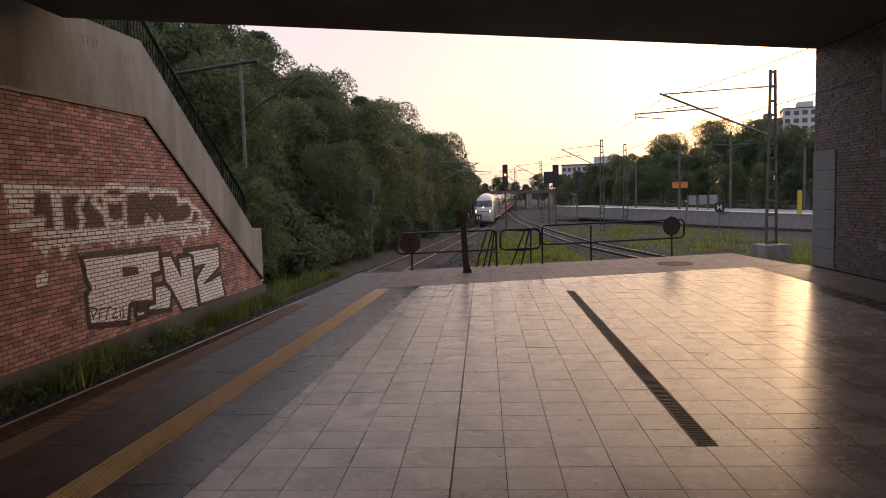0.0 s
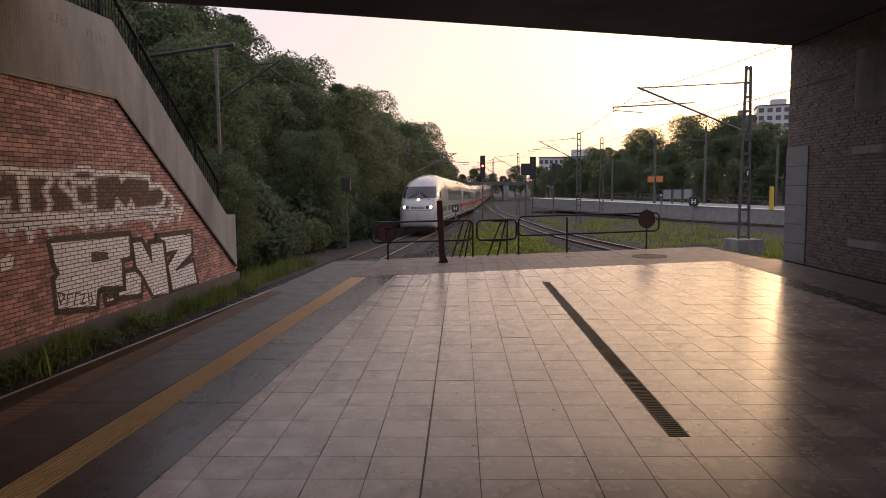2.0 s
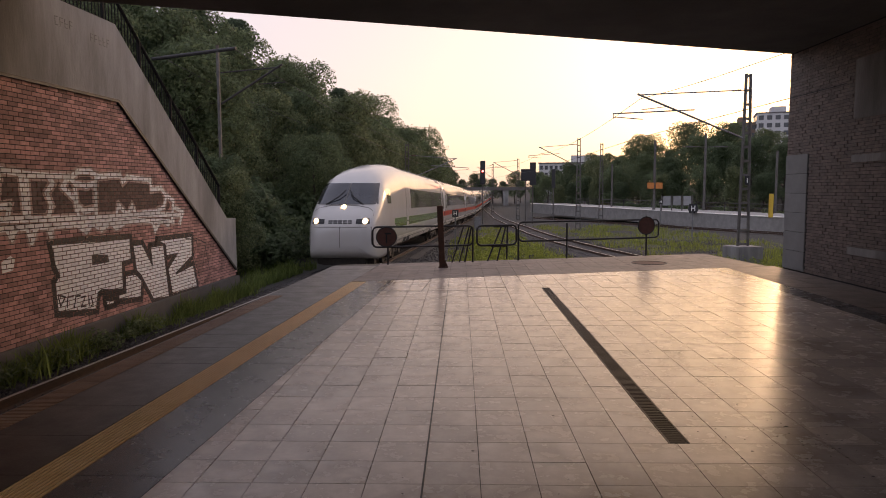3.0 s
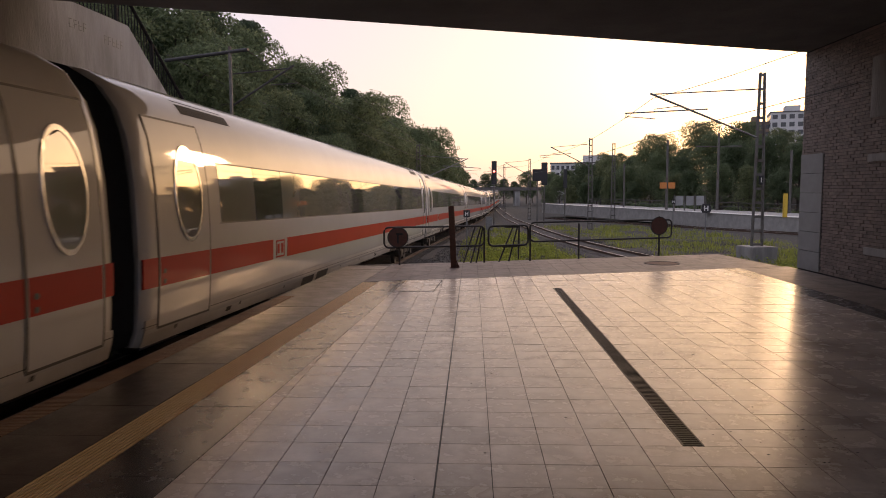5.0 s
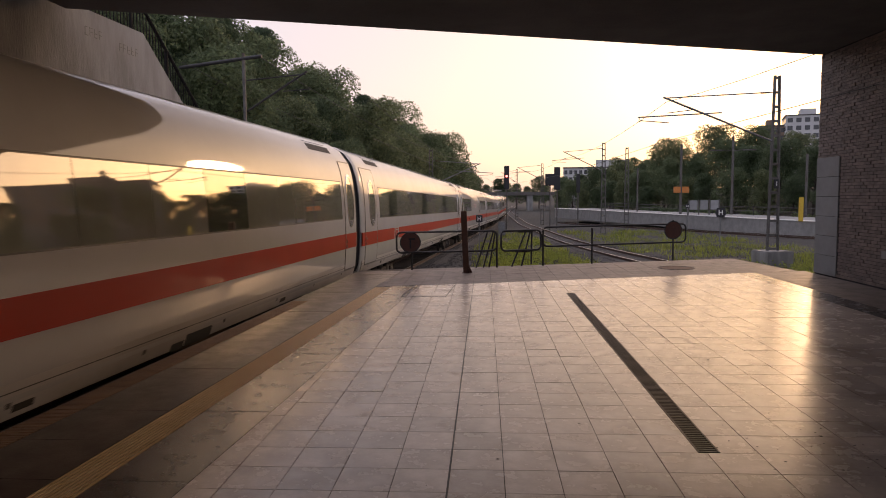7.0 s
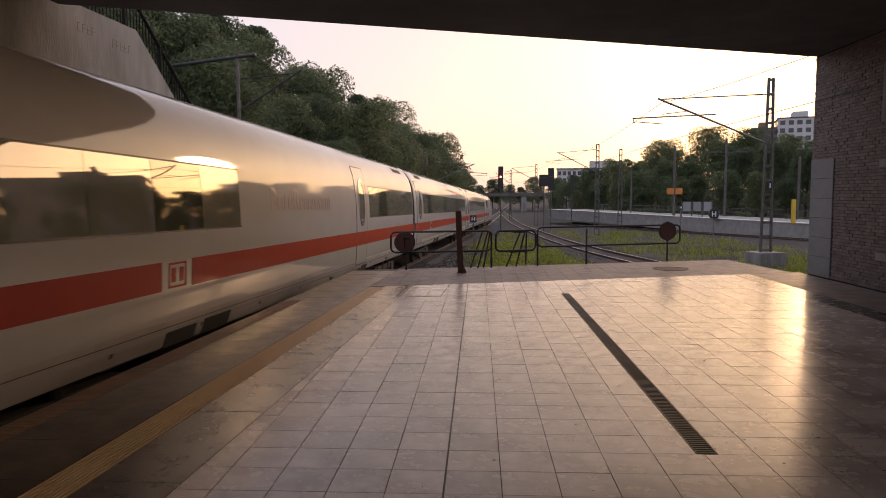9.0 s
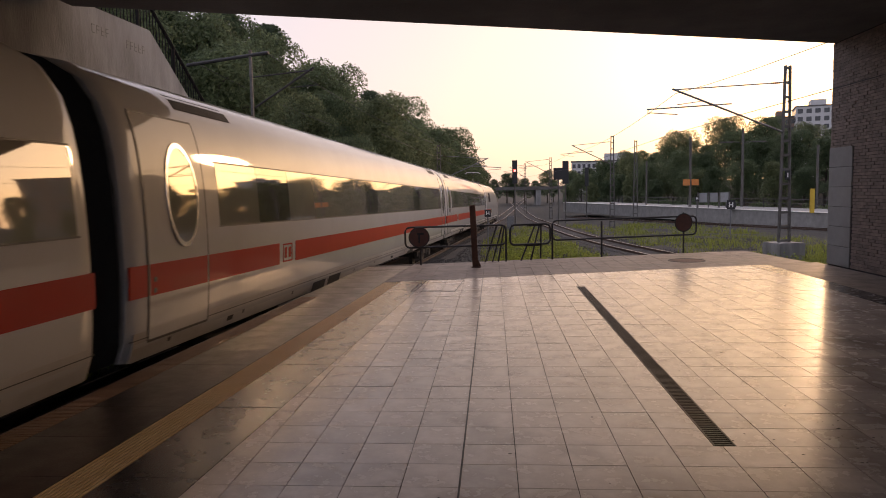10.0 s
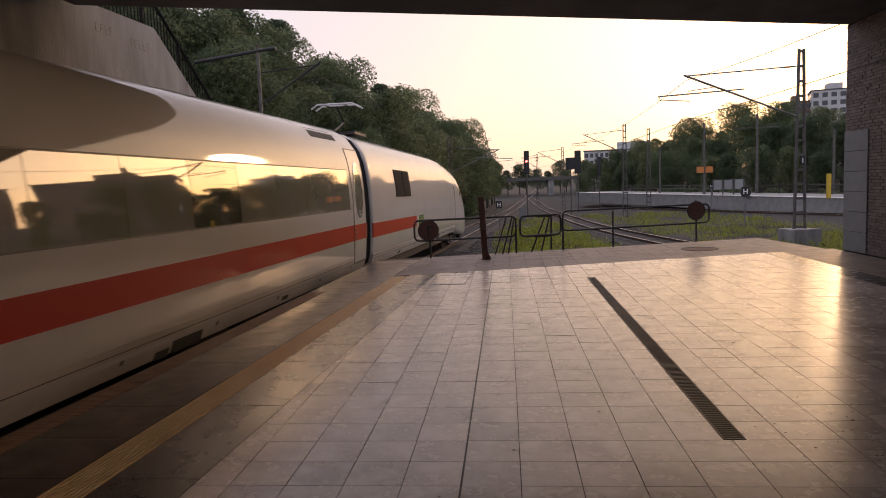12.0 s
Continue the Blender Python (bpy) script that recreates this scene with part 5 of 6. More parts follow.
def clip(poly, axis, limit, keep_less):
    out = []
    for i, p in enumerate(poly):
        q = poly[(i + 1) % len(poly)]
        a = p[axis] <= limit if keep_less else p[axis] >= limit
        b = q[axis] <= limit if keep_less else q[axis] >= limit
        if a:
            out.append(p)
        if a != b:
            u = (limit - p[axis]) / (q[axis] - p[axis])
            out.append((p[0] + (q[0] - p[0]) * u, p[1] + (q[1] - p[1]) * u))
    return out


def triangles(poly):
    """Splits an outline into triangles."""
    from_poly = [Vector((a, b, 0)) for a, b in poly]
    tris = tessellate_polygon([from_poly])
    return [[poly[i] for i in t] for t in tris]


def thick_line(pts, w):
    """Quads along a line, so that it can be laid on bricks."""
    quads = []
    for (ax, ay), (bx, by) in zip(pts, pts[1:]):
        dx, dy = bx - ax, by - ay
        l = math.hypot(dx, dy) or 1
        ux, uy = dx / l, dy / l
        ex, ey = ux * w * 0.4, uy * w * 0.4
        nx, ny = -uy * w / 2, ux * w / 2
        quads.append([(ax - ex + nx, ay - ey + ny), (ax - ex - nx, ay - ey - ny), (bx + ex - nx, by + ey - ny), (bx + ex + nx, by + ey + ny)])
    return quads


BRICK_W, BRICK_H, GAP = 0.242, 0.067, 0.016


def brick_cells():
    """Cells of the running bond on the visible stretch of the stair wall."""
    cells = []
    row, z = 0, -0.71
    while z < 4.05:
        y = 3.0 + (0.13 if row % 2 else 0)
        while y < 17.4:
            a, b, top = y, y + BRICK_W, z + BRICK_H
            lim = min(brick_top(a), brick_top(b)) + 0.02
            if z < lim:
                cells.append((a, b, z, min(top, lim + 0.05), row))
            y += BRICK_W + GAP
        z += BRICK_H + GAP
        row += 1
    return cells


def build_brickwork():
    rnd = random.Random(11)
    cells = brick_cells()
    out = {}
    near, rest = [], []
    for c in cells:
        # the stretch that the platform faces directly, at eye height
        if 8.2 <= c[0] < 10.75 and 1.05 <= c[2] < 3.55 and len(near) < 300:
            near.append(c)
        else:
            rest.append(c)
    verts, faces = [], []
    for a, b, z0, z1, row in rest:
        o = rnd.uniform(0.008, 0.014)
        out[(a, z0)] = o
        k = len(verts)
        for yy, zz in ((a, z0), (b, z0), (b, z1), (a, z1)):
            verts.append(tuple(WF @ Vector((yy, zz, o))))
        for yy, zz in ((a, z0), (b, z0), (b, z1), (a, z1)):
            verts.append(tuple(WF @ Vector((yy, zz, -0.002))))
        faces += [(k, k + 1, k + 2, k + 3), (k, k + 4, k + 5, k + 1), (k + 3, k + 2, k + 6, k + 7), (k, k + 3, k + 7, k + 4), (k + 1, k + 5, k + 6, k + 2)]
    tagged(raw("brickwork", verts, faces, BRICK_FAR, wall_west, "red brick courses in running bond"), kind="stuff")
    bm = bmesh.new()
    box(bm, 0, BRICK_W, 0, BRICK_H, -0.002, 0.011)
    first = None
    for a, b, z0, z1, row in near:
        out[(a, z0)] = 0.011
        m = WF @ pose(a, z0, 0)
        if first is None:
            first = part("brick", bm, BRICK, wall_west, m=m)
        else:
            share(first, m, wall_west)
    return cells, out


def paint(name, shapes, cells, out, lift, material, label):
    """A coat of paint on the brick faces only; the joints stay bare."""
    verts, faces = [], []
    for poly in shapes:
        y0, y1 = min(p[0] for p in poly), max(p[0] for p in poly)
        z0, z1 = min(p[1] for p in poly), max(p[1] for p in poly)
        for a, b, c, d, row in cells:
            if b < y0 or a > y1 or d < z0 or c > z1:
                continue
            q = clip(clip(clip(clip(poly, 0, a, False), 0, b, True), 1, c, False), 1, d, True)
            if len(q) < 3:
                continue
            k = len(verts)
            o = out[(a, c)] + lift
            verts += [tuple(WF @ Vector((yy, zz, o))) for yy, zz in q]
            faces.append(tuple(range(k, k + len(q))))
    ob = raw(name, verts, faces, material, wall_west, label)
    return ob


def build_graffiti():
    cells, out = build_brickwork()
    letters = (F_WHITE, F_FOOT, F_SIDE, N_WHITE, Z_WHITE)
    t = []
    for p in letters:
        t += thick_line(p + p[:1], 0.20)
    paint("graffiti_outline", t, cells, out, 0.0012, PAINT_B, "broad black sprayed outline of the lower letters")
    t = []
    for p in letters:
        t += triangles(p)
    paint("graffiti_letters", t, cells, out, 0.0022, PAINT_W, "filled white sprayed letters FNZ")
    t = triangles(F_HOLE)
    for l in TAG:
        t += thick_line(l, 0.035)
    for p in letters:
        t += thick_line(p + p[:1], 0.065)
    for l in OUTLINE:
        t += thick_line(l, 0.03)
    paint("graffiti_tag", t, cells, out, 0.0034, PAINT_B, "black sprayed inner lines and scrawl")
    paint("graffiti_fill", triangles(THROW_FILL), cells, out, 0.0009, PAINT_D, "thin dark sprayed fill of the upper letters")
    halo, t = [], []
    for g, w in ((T_LINES, 0.115), (K_LINES, 0.115), (I_LINES, 0.115), (M_LINES, 0.11), (O_LINES, 0.11), (U_LINES, 0.115)):
        for l in g:
            t += thick_line(l, w)
            halo += thick_line(l, w * 1.9)
    paint("graffiti_fade", halo, cells, out, 0.0015, PAINT_P, "thin overspray beside the white lines")
    paint("graffiti_letters", t + triangles(LIGHT_SPOT), cells, out, 0.0022, PAINT_W, "white sprayed outline letters KIMO and a painted spot of sunlight")


# ---- vegetation ----
def leaf_cloud(rnd, blobs, count, size, up=0.35):
    """Small bent leaf clumps scattered over lumpy blobs."""
    verts, faces = [], []
    weights = [b[3] ** 2 for b in blobs]
    for i in range(count):
        bx, by, bz, br = rnd.choices(blobs, weights)[0]
        d = Vector((rnd.gauss(0, 1), rnd.gauss(0, 1), rnd.gauss(0, 1) + up)).normalized()
        r = br * (0.62 + 0.46 * rnd.random() ** 0.6)
        r *= 1 + 0.28 * noise.noise(Vector((bx, by, bz)) + d * 2.2)
        p = Vector((bx, by, bz)) + Vector((d.x, d.y, d.z * 0.85)) * r
        n = (d + Vector((rnd.gauss(0, 0.6), rnd.gauss(0, 0.6), rnd.gauss(0, 0.6) + 0.3))).normalized()
        u = n.orthogonal().normalized()
        a = rnd.uniform(0, math.tau)
        u = (u * math.cos(a) + n.cross(u) * math.sin(a))
        w = n.cross(u)
        s = size * rnd.uniform(0.6, 1.5)
        k = len(verts)
        bend = n * (s * 0.22)
        verts += [p - u * s - bend, p - w * s * 0.45, p + w * s * 0.45, p + u * s - bend, p + bend * 0.3]
        faces += [(k, k + 1, k + 4), (k, k + 4, k + 2), (k + 1, k + 3, k + 4), (k + 4, k + 3, k + 2)]
    return [tuple(v) for v in verts], faces


def tree(rnd, h, spread, leaf, leaf_size, leaves, label, pine=False):
    t = thing("tree", label, "tree")
    bm = bmesh.new()
    lean = Vector((rnd.uniform(-0.4, 0.4), rnd.uniform(-0.4, 0.4), 0))
    tube(bm, [Vector((0, 0, -0.6)), Vector((0, 0, h * 0.2)), lean * 0.5 + Vector((0, 0, h * 0.45)), lean + Vector((0, 0, h * 0.8))], 0.2 + h * 0.008, 8, 0.05)
    blobs = []
    for i in range(11):
        a = i * 2.4 + rnd.uniform(-0.4, 0.4)
        f = i / 10
        z = h * (0.30 + 0.58 * f)
        reach = spread * (0.75 - 0.45 * abs(f - 0.3)) * rnd.uniform(0.6, 1.05)
        if pine:
            reach = spread * (1 - f * 0.85) * rnd.uniform(0.5, 0.8)
        p = Vector((math.cos(a) * reach, math.sin(a) * reach, z))
        tube(bm, [lean * f * 0.6 + Vector((0, 0, z - h * 0.12)), p * 0.55 + Vector((0, 0, z * 0.42)), p], 0.07, 5, 0.02)
        blobs.append((p.x, p.y, p.z, spread * rnd.uniform(0.34, 0.52) * (0.7 if pine else 1)))
    blobs.append((lean.x, lean.y, h * 0.86, spread * 0.42))
    blobs.append((0, 0, h * 0.6, spread * 0.62))
    part("trunk", bm, BARK, t, "grey brown trunk with limbs", smooth=True)
    v, f = leaf_cloud(rnd, blobs, leaves, leaf_size)
    raw("crown", v, f, leaf, t, "dense leafy crown")
    return t


def bush(rnd, r, leaf, leaf_size, leaves, label):
    t = thing("bush", label, "bush")
    blobs = [(rnd.uniform(-r, r) * 0.8, rnd.uniform(-r, r) * 0.8, r * rnd.uniform(0.3, 0.9), r * rnd.uniform(0.4, 0.7)) for i in range(7)]
    bm = bmesh.new()
    for b in blobs:
        tube(bm, [(0, 0, -0.2), (b[0] * 0.6, b[1] * 0.6, b[2] * 0.7), b[:3]], 0.03, 5, 0.01)
    part("stem", bm, BARK, t)
    v, f = leaf_cloud(rnd, blobs, leaves, leaf_size)
    raw("crown", v, f, leaf, t, "leafy mass")
    return t


def build_woods():
    rnd = random.Random(21)
    kinds = [tree(rnd, 12, 3.6, LEAF_A, 0.115, 17000, "dense dark green broadleaf tree on the railway slope"),
             tree(rnd, 13, 4.2, LEAF_B, 0.12, 18000, "tall green maple tree on the railway slope"),
             tree(rnd, 11, 3.2, LEAF_C, 0.105, 16000, "light green locust tree beside the track"),
             tree(rnd, 14, 2.8, LEAF_D, 0.10, 16000, "dark pine among broadleaf trees", True)]
    used = set()
    def plant(k, x, y, s, turn):
        m = pose(x, y, ground_z(x, y) - 0.1, 0, 0, turn) @ Matrix.Diagonal((s * 1.0, s * 1.0, s, 1))
        if k not in used:
            used.add(k)
            kinds[k].matrix_basis = m
        else:
            ob = copy_thing(kinds[k], pose(0, 0, 0))
            ob.matrix_basis = m
    # slope on the left: three ranks
    y = 19.0
    while y < 150:
        far = sstep((y - 60) / 90)
        for rank, (off, size) in enumerate(((3.8, 0.62), (7.8, 0.95), (12.5, 1.02), (18.5, 1.05))):
            if rank == 0 and y < 33 or rank == 1 and y < 27:
                continue
            grow = sstep((y - 55) / 55)
            size *= 0.84 if y < 44 else (1.42, 0.95 + 0.26 * grow, 0.95 + 0.2 * grow, 0.85)[rank]
            x = track_x(y) - off - 1.6 - rnd.uniform(-0.8, 0.8)
            k = rnd.choice((0, 0, 1, 1, 2, 3) if rank > 1 else (0, 1, 2, 2))
            plant(k, x, y + rnd.uniform(-1.2, 1.2), size * rnd.uniform(0.85, 1.15) * (1 - 0.12 * far), rnd.uniform(0, 360))
        y += 4.4 if y < 60 else 7.0
    for k, x, y, s in ((3, -17.2, 31.0, 0.92), (0, -19.6, 33.5, 0.95), (3, -15.2, 35.5, 0.98), (0, -13.4, 32.5, 0.90), (1, -15.8, 33.0, 0.92)):
        plant(k, x, y, s, 40 * k + 3 * y)
    for k, x, y, s in ((2, -8.7, 21.3, 0.40), (0, -9.3, 22.2, 0.42)):
        plant(k, x, y, s, 70)
    # woods behind the far platform
    y = 46.0
    while y < 165:
        base = 41 - 0.253 * (y - 57)
        for off, size in ((4, 0.6), (9, 0.85), (16, 1.0)):
            plant(rnd.choice((0, 1, 2)), base + off + rnd.uniform(-1.5, 1.5), y + rnd.uniform(-2, 2), size * rnd.uniform(0.75, 1.2) * (0.5 if y < 72 else 1.0), rnd.uniform(0, 360))
        y += 6.0
    # trees closing the distance
    for i in range(26):
        x = -26 + i * 3.4 + rnd.uniform(-1, 1)
        plant(rnd.choice((0, 1)), x, 232 + rnd.uniform(-14, 22), rnd.uniform(0.6, 0.95), rnd.uniform(0, 360))
    # bushes
    bushes = [bush(rnd, 1.3, LEAF_B, 0.10, 3600, "green bush at the foot of the wooded slope"),
              bush(rnd, 1.1, LEAF_C, 0.09, 3200, "pale green bush beside the track"),
              bush(rnd, 1.5, LEAF_A, 0.10, 3800, "dark green bush at the foot of the slope")]
    first = [True] * 3
    def put(k, x, y, s):
        m = pose(x, y, ground_z(x, y) - 0.05, 0, 0, rnd.uniform(0, 360)) @ Matrix.Diagonal((s, s, s * rnd.uniform(0.8, 1.3), 1))
        if first[k]:
            first[k] = False
            bushes[k].matrix_basis = m
        else:
            copy_thing(bushes[k], pose(0, 0, 0)).matrix_basis = m
    y = 19.5
    while y < 100:
        put(rnd.randrange(3), track_x(y) - 4.0 - rnd.uniform(0.2, 1.4), y, rnd.uniform(0.7, 1.25))
        put(rnd.randrange(3), track_x(y) - 6.4 - rnd.uniform(0, 1.5), y + 0.8, rnd.uniform(1.1, 1.9))
        y += 2.1
    for y in range(46, 112, 5):
        put(rnd.randrange(3), 38.5 - 0.253 * (y - 57) + rnd.uniform(-1, 1), y, rnd.uniform(0.8, 1.7))


def blades(name, spots, h, w, material, label, rnd):
    """Grass or weed blades as one mass."""
    verts, faces = [], []
    for x, y, z, s in spots:
        a = rnd.uniform(0, math.tau)
        dx, dy = math.cos(a) * w * s, math.sin(a) * w * s
        lx, ly = rnd.gauss(0, 0.3) * h * s, rnd.gauss(0, 0.3) * h * s
        hh = h * s * rnd.uniform(0.6, 1.2)
        k = len(verts)
        verts += [(x - dx, y - dy, z), (x + dx, y + dy, z), (x + lx * 0.4 + dx * 0.8, y + ly * 0.4 + dy * 0.8, z + hh * 0.6), (x + lx * 0.4 - dx * 0.8, y + ly * 0.4 - dy * 0.8, z + hh * 0.6), (x + lx, y + ly, z + hh)]
        faces += [(k, k + 1, k + 2, k + 3), (k + 3, k + 2, k + 4)]
    ob = raw(name, verts, faces, material)
    tagged(ob, label, "plants", kind="stuff")


def build_low_plants():
    rnd = random.Random(8)
    spots = []
    for i in range(9000):
        y = rnd.uniform(2.5, 26)
        x = wall_x(y) + 0.18 + abs(rnd.gauss(0, 0.28)) if y < 17.5 else track_x(y) - 2.1 - abs(rnd.gauss(0, 1.0))
        clump = noise.noise((x * 1.1, y * 0.8, 0))
        if clump < -0.12:
            continue
        spots.append((x, y, ground_z(x, y) + 0.02, rnd.uniform(0.5, 1.3) * (1 + clump)))
    blades("grass", spots, 0.34, 0.010, GRASS, "tall green grass along the foot of the wall", rnd)
    spots = []
    for i in range(42000):
        y = 16.5 + 60 * rnd.random() ** 1.6
        x = rnd.uniform(-0.5, 22)
        if abs(x - track2_x(y)) < 1.9 or abs(x - track_x(y)) < 2.3 or x > track3_x(y) - 2.0 or y < end_y(x) + 0.4 and x < 8.4:
            continue
        c = noise.noise((x * 0.35, y * 0.25, 3))
        if c < -0.06:
            continue
        spots.append((x, y, ground_z(x, y), rnd.uniform(0.5, 1.2) * (0.85 + c)))
    blades("weeds", spots, 0.36, 0.013, WEED, "bright green weeds between the tracks", rnd)
    # leafy weeds by the wall's foot
    verts, faces = [], []
    for i in range(60):
        y = rnd.uniform(2.8, 11)
        x = wall_x(y) + rnd.uniform(0.2, 0.75)
        v, f = leaf_cloud(rnd, [(x, y, ground_z(x, y) + 0.18, rnd.uniform(0.14, 0.3))], 70, 0.045)
        k = len(verts)
        verts += v
        faces += [tuple(q + k for q in t) for t in f]
    tagged(raw("weeds", verts, faces, LEAF_B), "dark leafy weeds along the wall foot", "plants", kind="stuff")
    verts, faces = [], []
    for i in range(480):
        if i >= 330:
            x, y = rnd.uniform(8.9, 19), rnd.uniform(14.5, 22)
        elif i % 6 == 0:
            x, y = rnd.uniform(0.6, 2.6), rnd.uniform(17, 27)
        elif i % 3 == 0 or i % 3 == 1:
            x = rnd.uniform(8.8, 18)
            y = rnd.uniform(17.5, 29)
        else:
            x, y = rnd.uniform(1, 5), rnd.uniform(27, 50)
        if abs(x - track2_x(y)) < 1.9:
            continue
        v, f = leaf_cloud(rnd, [(x, y, ground_z(x, y) + 0.2, rnd.uniform(0.2, 0.5))], 80 if i < 330 else 150, 0.055)
        k = len(verts)
        verts += v
        faces += [tuple(q + k for q in t) for t in f]
    tagged(raw("weeds", verts, faces, WEED), "yellowish green weed clumps between the tracks", "plants", kind="stuff")
    # loose ballast stones
    verts, faces = [], []
    for i in range(14000):
        y = 1.0 + 30 * rnd.random() ** 1.5
        x = track_x(y) + rnd.uniform(-2.1, 2.1)
        if y < 18 and rnd.random() < 0.5:
            x = track_x(y) - rnd.uniform(0.9, 2.0)
        s = rnd.uniform(0.018, 0.04)
        z = rail_z(y) - 0.165 + s * 0.4 - max(0, abs(x - track_x(y)) - 1.6) * 0.35
        k = len(verts)
        p = [(rnd.uniform(0.6, 1) * s * a, rnd.uniform(0.6, 1) * s * b, rnd.uniform(0.5, 1) * s * c) for a, b, c in ((1, 0, 0), (-1, 0, 0), (0, 1, 0), (0, -1, 0), (0, 0, 1), (0, 0, -1))]
        verts += [(x + a, y + b, z + c) for a, b, c in p]
        faces += [(k + q[0], k + q[1], k + q[2]) for q in ((0, 2, 4), (2, 1, 4), (1, 3, 4), (3, 0, 4), (2, 0, 5), (1, 2, 5), (3, 1, 5), (0, 3, 5))]
    for i in range(26000):
        y = 15.2 + 34 * rnd.random() ** 1.7
        x = rnd.uniform(-3.0, 20)
        if y < end_y(x) + 0.3 and x < 8.8 or x > track3_x(y) - 2.5:
            continue
        s = rnd.uniform(0.025, 0.06)
        z = max(ground_z(x, y), rail_z(y) - 0.2 - max(0, abs(x - track2_x(y)) - 1.6) * 0.4) + s * 0.3
        k = len(verts)
        p = [(rnd.uniform(0.6, 1) * s * a, rnd.uniform(0.6, 1) * s * b, rnd.uniform(0.5, 1) * s * c) for a, b, c in ((1, 0, 0), (-1, 0, 0), (0, 1, 0), (0, -1, 0), (0, 0, 1), (0, 0, -1))]
        verts += [(x + a, y + b, z + c) for a, b, c in p]
        faces += [(k + q[0], k + q[1], k + q[2]) for q in ((0, 2, 4), (2, 1, 4), (1, 3, 4), (3, 0, 4), (2, 0, 5), (1, 2, 5), (3, 1, 5), (0, 3, 5))]
    tagged(raw("gravel", verts, faces, STONE), "loose grey ballast stones", "gravel", kind="stuff")


build_woods()
build_low_plants()


# ---- buildings in the distance ----
def apartment(x, y, w, d, h, turn, wall, label, floors, cols, z0=0.0):
    t = thing("apartment_building", label, "building", m=pose(x, y, z0, 0, 0, turn))
    bm = bmesh.new()
    box(bm, -w / 2, w / 2, -d / 2, d / 2, -8, h)
    part("wall", bm, wall, t)
    bm = bmesh.new()
    box(bm, -w / 2 - 0.3, w / 2 + 0.3, -d / 2 - 0.3, d / 2 + 0.3, h, h + 0.5)
    part("roof", bm, SOFFIT, t, "flat roof edge")
    bm = bmesh.new()
    box(bm, -w * 0.2, w * 0.1, -d * 0.25, d * 0.25, h + 0.5, h + 3.6)
    part("roof_house", bm, wall, t, "plant room on the roof")
    bm = bmesh.new()
    sx, sz = w / cols, (h - 1) / floors
    box(bm, -sx * 0.3, sx * 0.3, -0.12, 0.1, -sz * 0.28, sz * 0.28)
    first = None
    for j in range(floors):
        for i in range(cols):
            for face, m in (("s", pose(-w / 2 + sx * (i + 0.5), -d / 2, 0.8 + sz * (j + 0.5))),):
                if first is None:
                    first = part("window", bm, PANE, t, "dark window", m=m)
                else:
                    share(first, m, t)
    n = max(2, int(d / sx))
    for j in range(floors):
        for i in range(n):
            share(first, pose(-w / 2, -d / 2 + d / n * (i + 0.5), 0.8 + sz * (j + 0.5), 0, 0, -90), t)
    return t


apartment(157, 341, 22, 20, 38, -18, FACADE_W, "white high-rise apartment block behind the trees", 10, 6)
apartment(143.5, 352, 12, 20, 34, -18, FACADE_B, "brown high-rise apartment block behind the trees", 9, 4)
apartment(58, 300, 46, 14, 13, -8, FACADE_W, "long pale building far down the line", 4, 22)
apartment(96, 74, 16, 40, 17, 8, FACADE_B, "brown residential block beyond the embankment", 5, 6)
apartment(82, 116, 24, 26, 19, -30, FACADE_B, "low residential block beyond the embankment", 4, 6)


# ---- far road bridge down the line ----
def build_far_bridge():
    t = thing("road_bridge", "grey girder bridge crossing the tracks in the distance", "bridge")
    bm = bmesh.new()
    box(bm, -16, 50, 205, 213, 1.7, 2.7)
    part("girder", bm, MAST, t)
    for x in (-6, 14, 34):
        bm = bmesh.new()
        box(bm, x - 0.8, x + 0.8, 205.5, 212.5, -3, 1.7)
        part("pier", bm, CONCRETE, t)
    bm = bmesh.new()
    for x in range(-16, 51, 3):
        box(bm, x - 0.05, x + 0.05, 205, 205.1, 2.7, 3.6)
    box(bm, -16, 50, 205, 205.1, 3.55, 3.65)
    part("parapet", bm, MAST, t)


build_far_bridge()


# ---- drain, covers ----
def build_drain():
    d = thing("floor_drain", "long dark slotted drain grate set in the tiles", "drain")
    x0, x1, y0, y1 = 1.935, 2.105, 0.81, 9.6
    bm = bmesh.new()
    for a, b in ((x0, x0 + 0.014), (x1 - 0.014, x1)):
        box(bm, a, b, y0, y1, -0.03, 0.003)
    part("channel_edge", bm, GRATE, d)
    bm = bmesh.new()
    box(bm, x0 + 0.014, x1 - 0.014, y0, y1, -0.032, -0.022)
    part("channel_bottom", bm, SIGN_BLACK, d)
    bm = bmesh.new()
    box(bm, x0 + 0.015, x1 - 0.015, 0, 0.022, -0.02, 0.001)
    first, y = None, y0 + 0.01
    while y < y1 - 0.03:
        if first is None:
            first = part("slat", bm, GRATE, d, m=pose(0, y, 0))
        else:
            share(first, pose(0, y, 0), d)
        y += 0.045


build_drain()


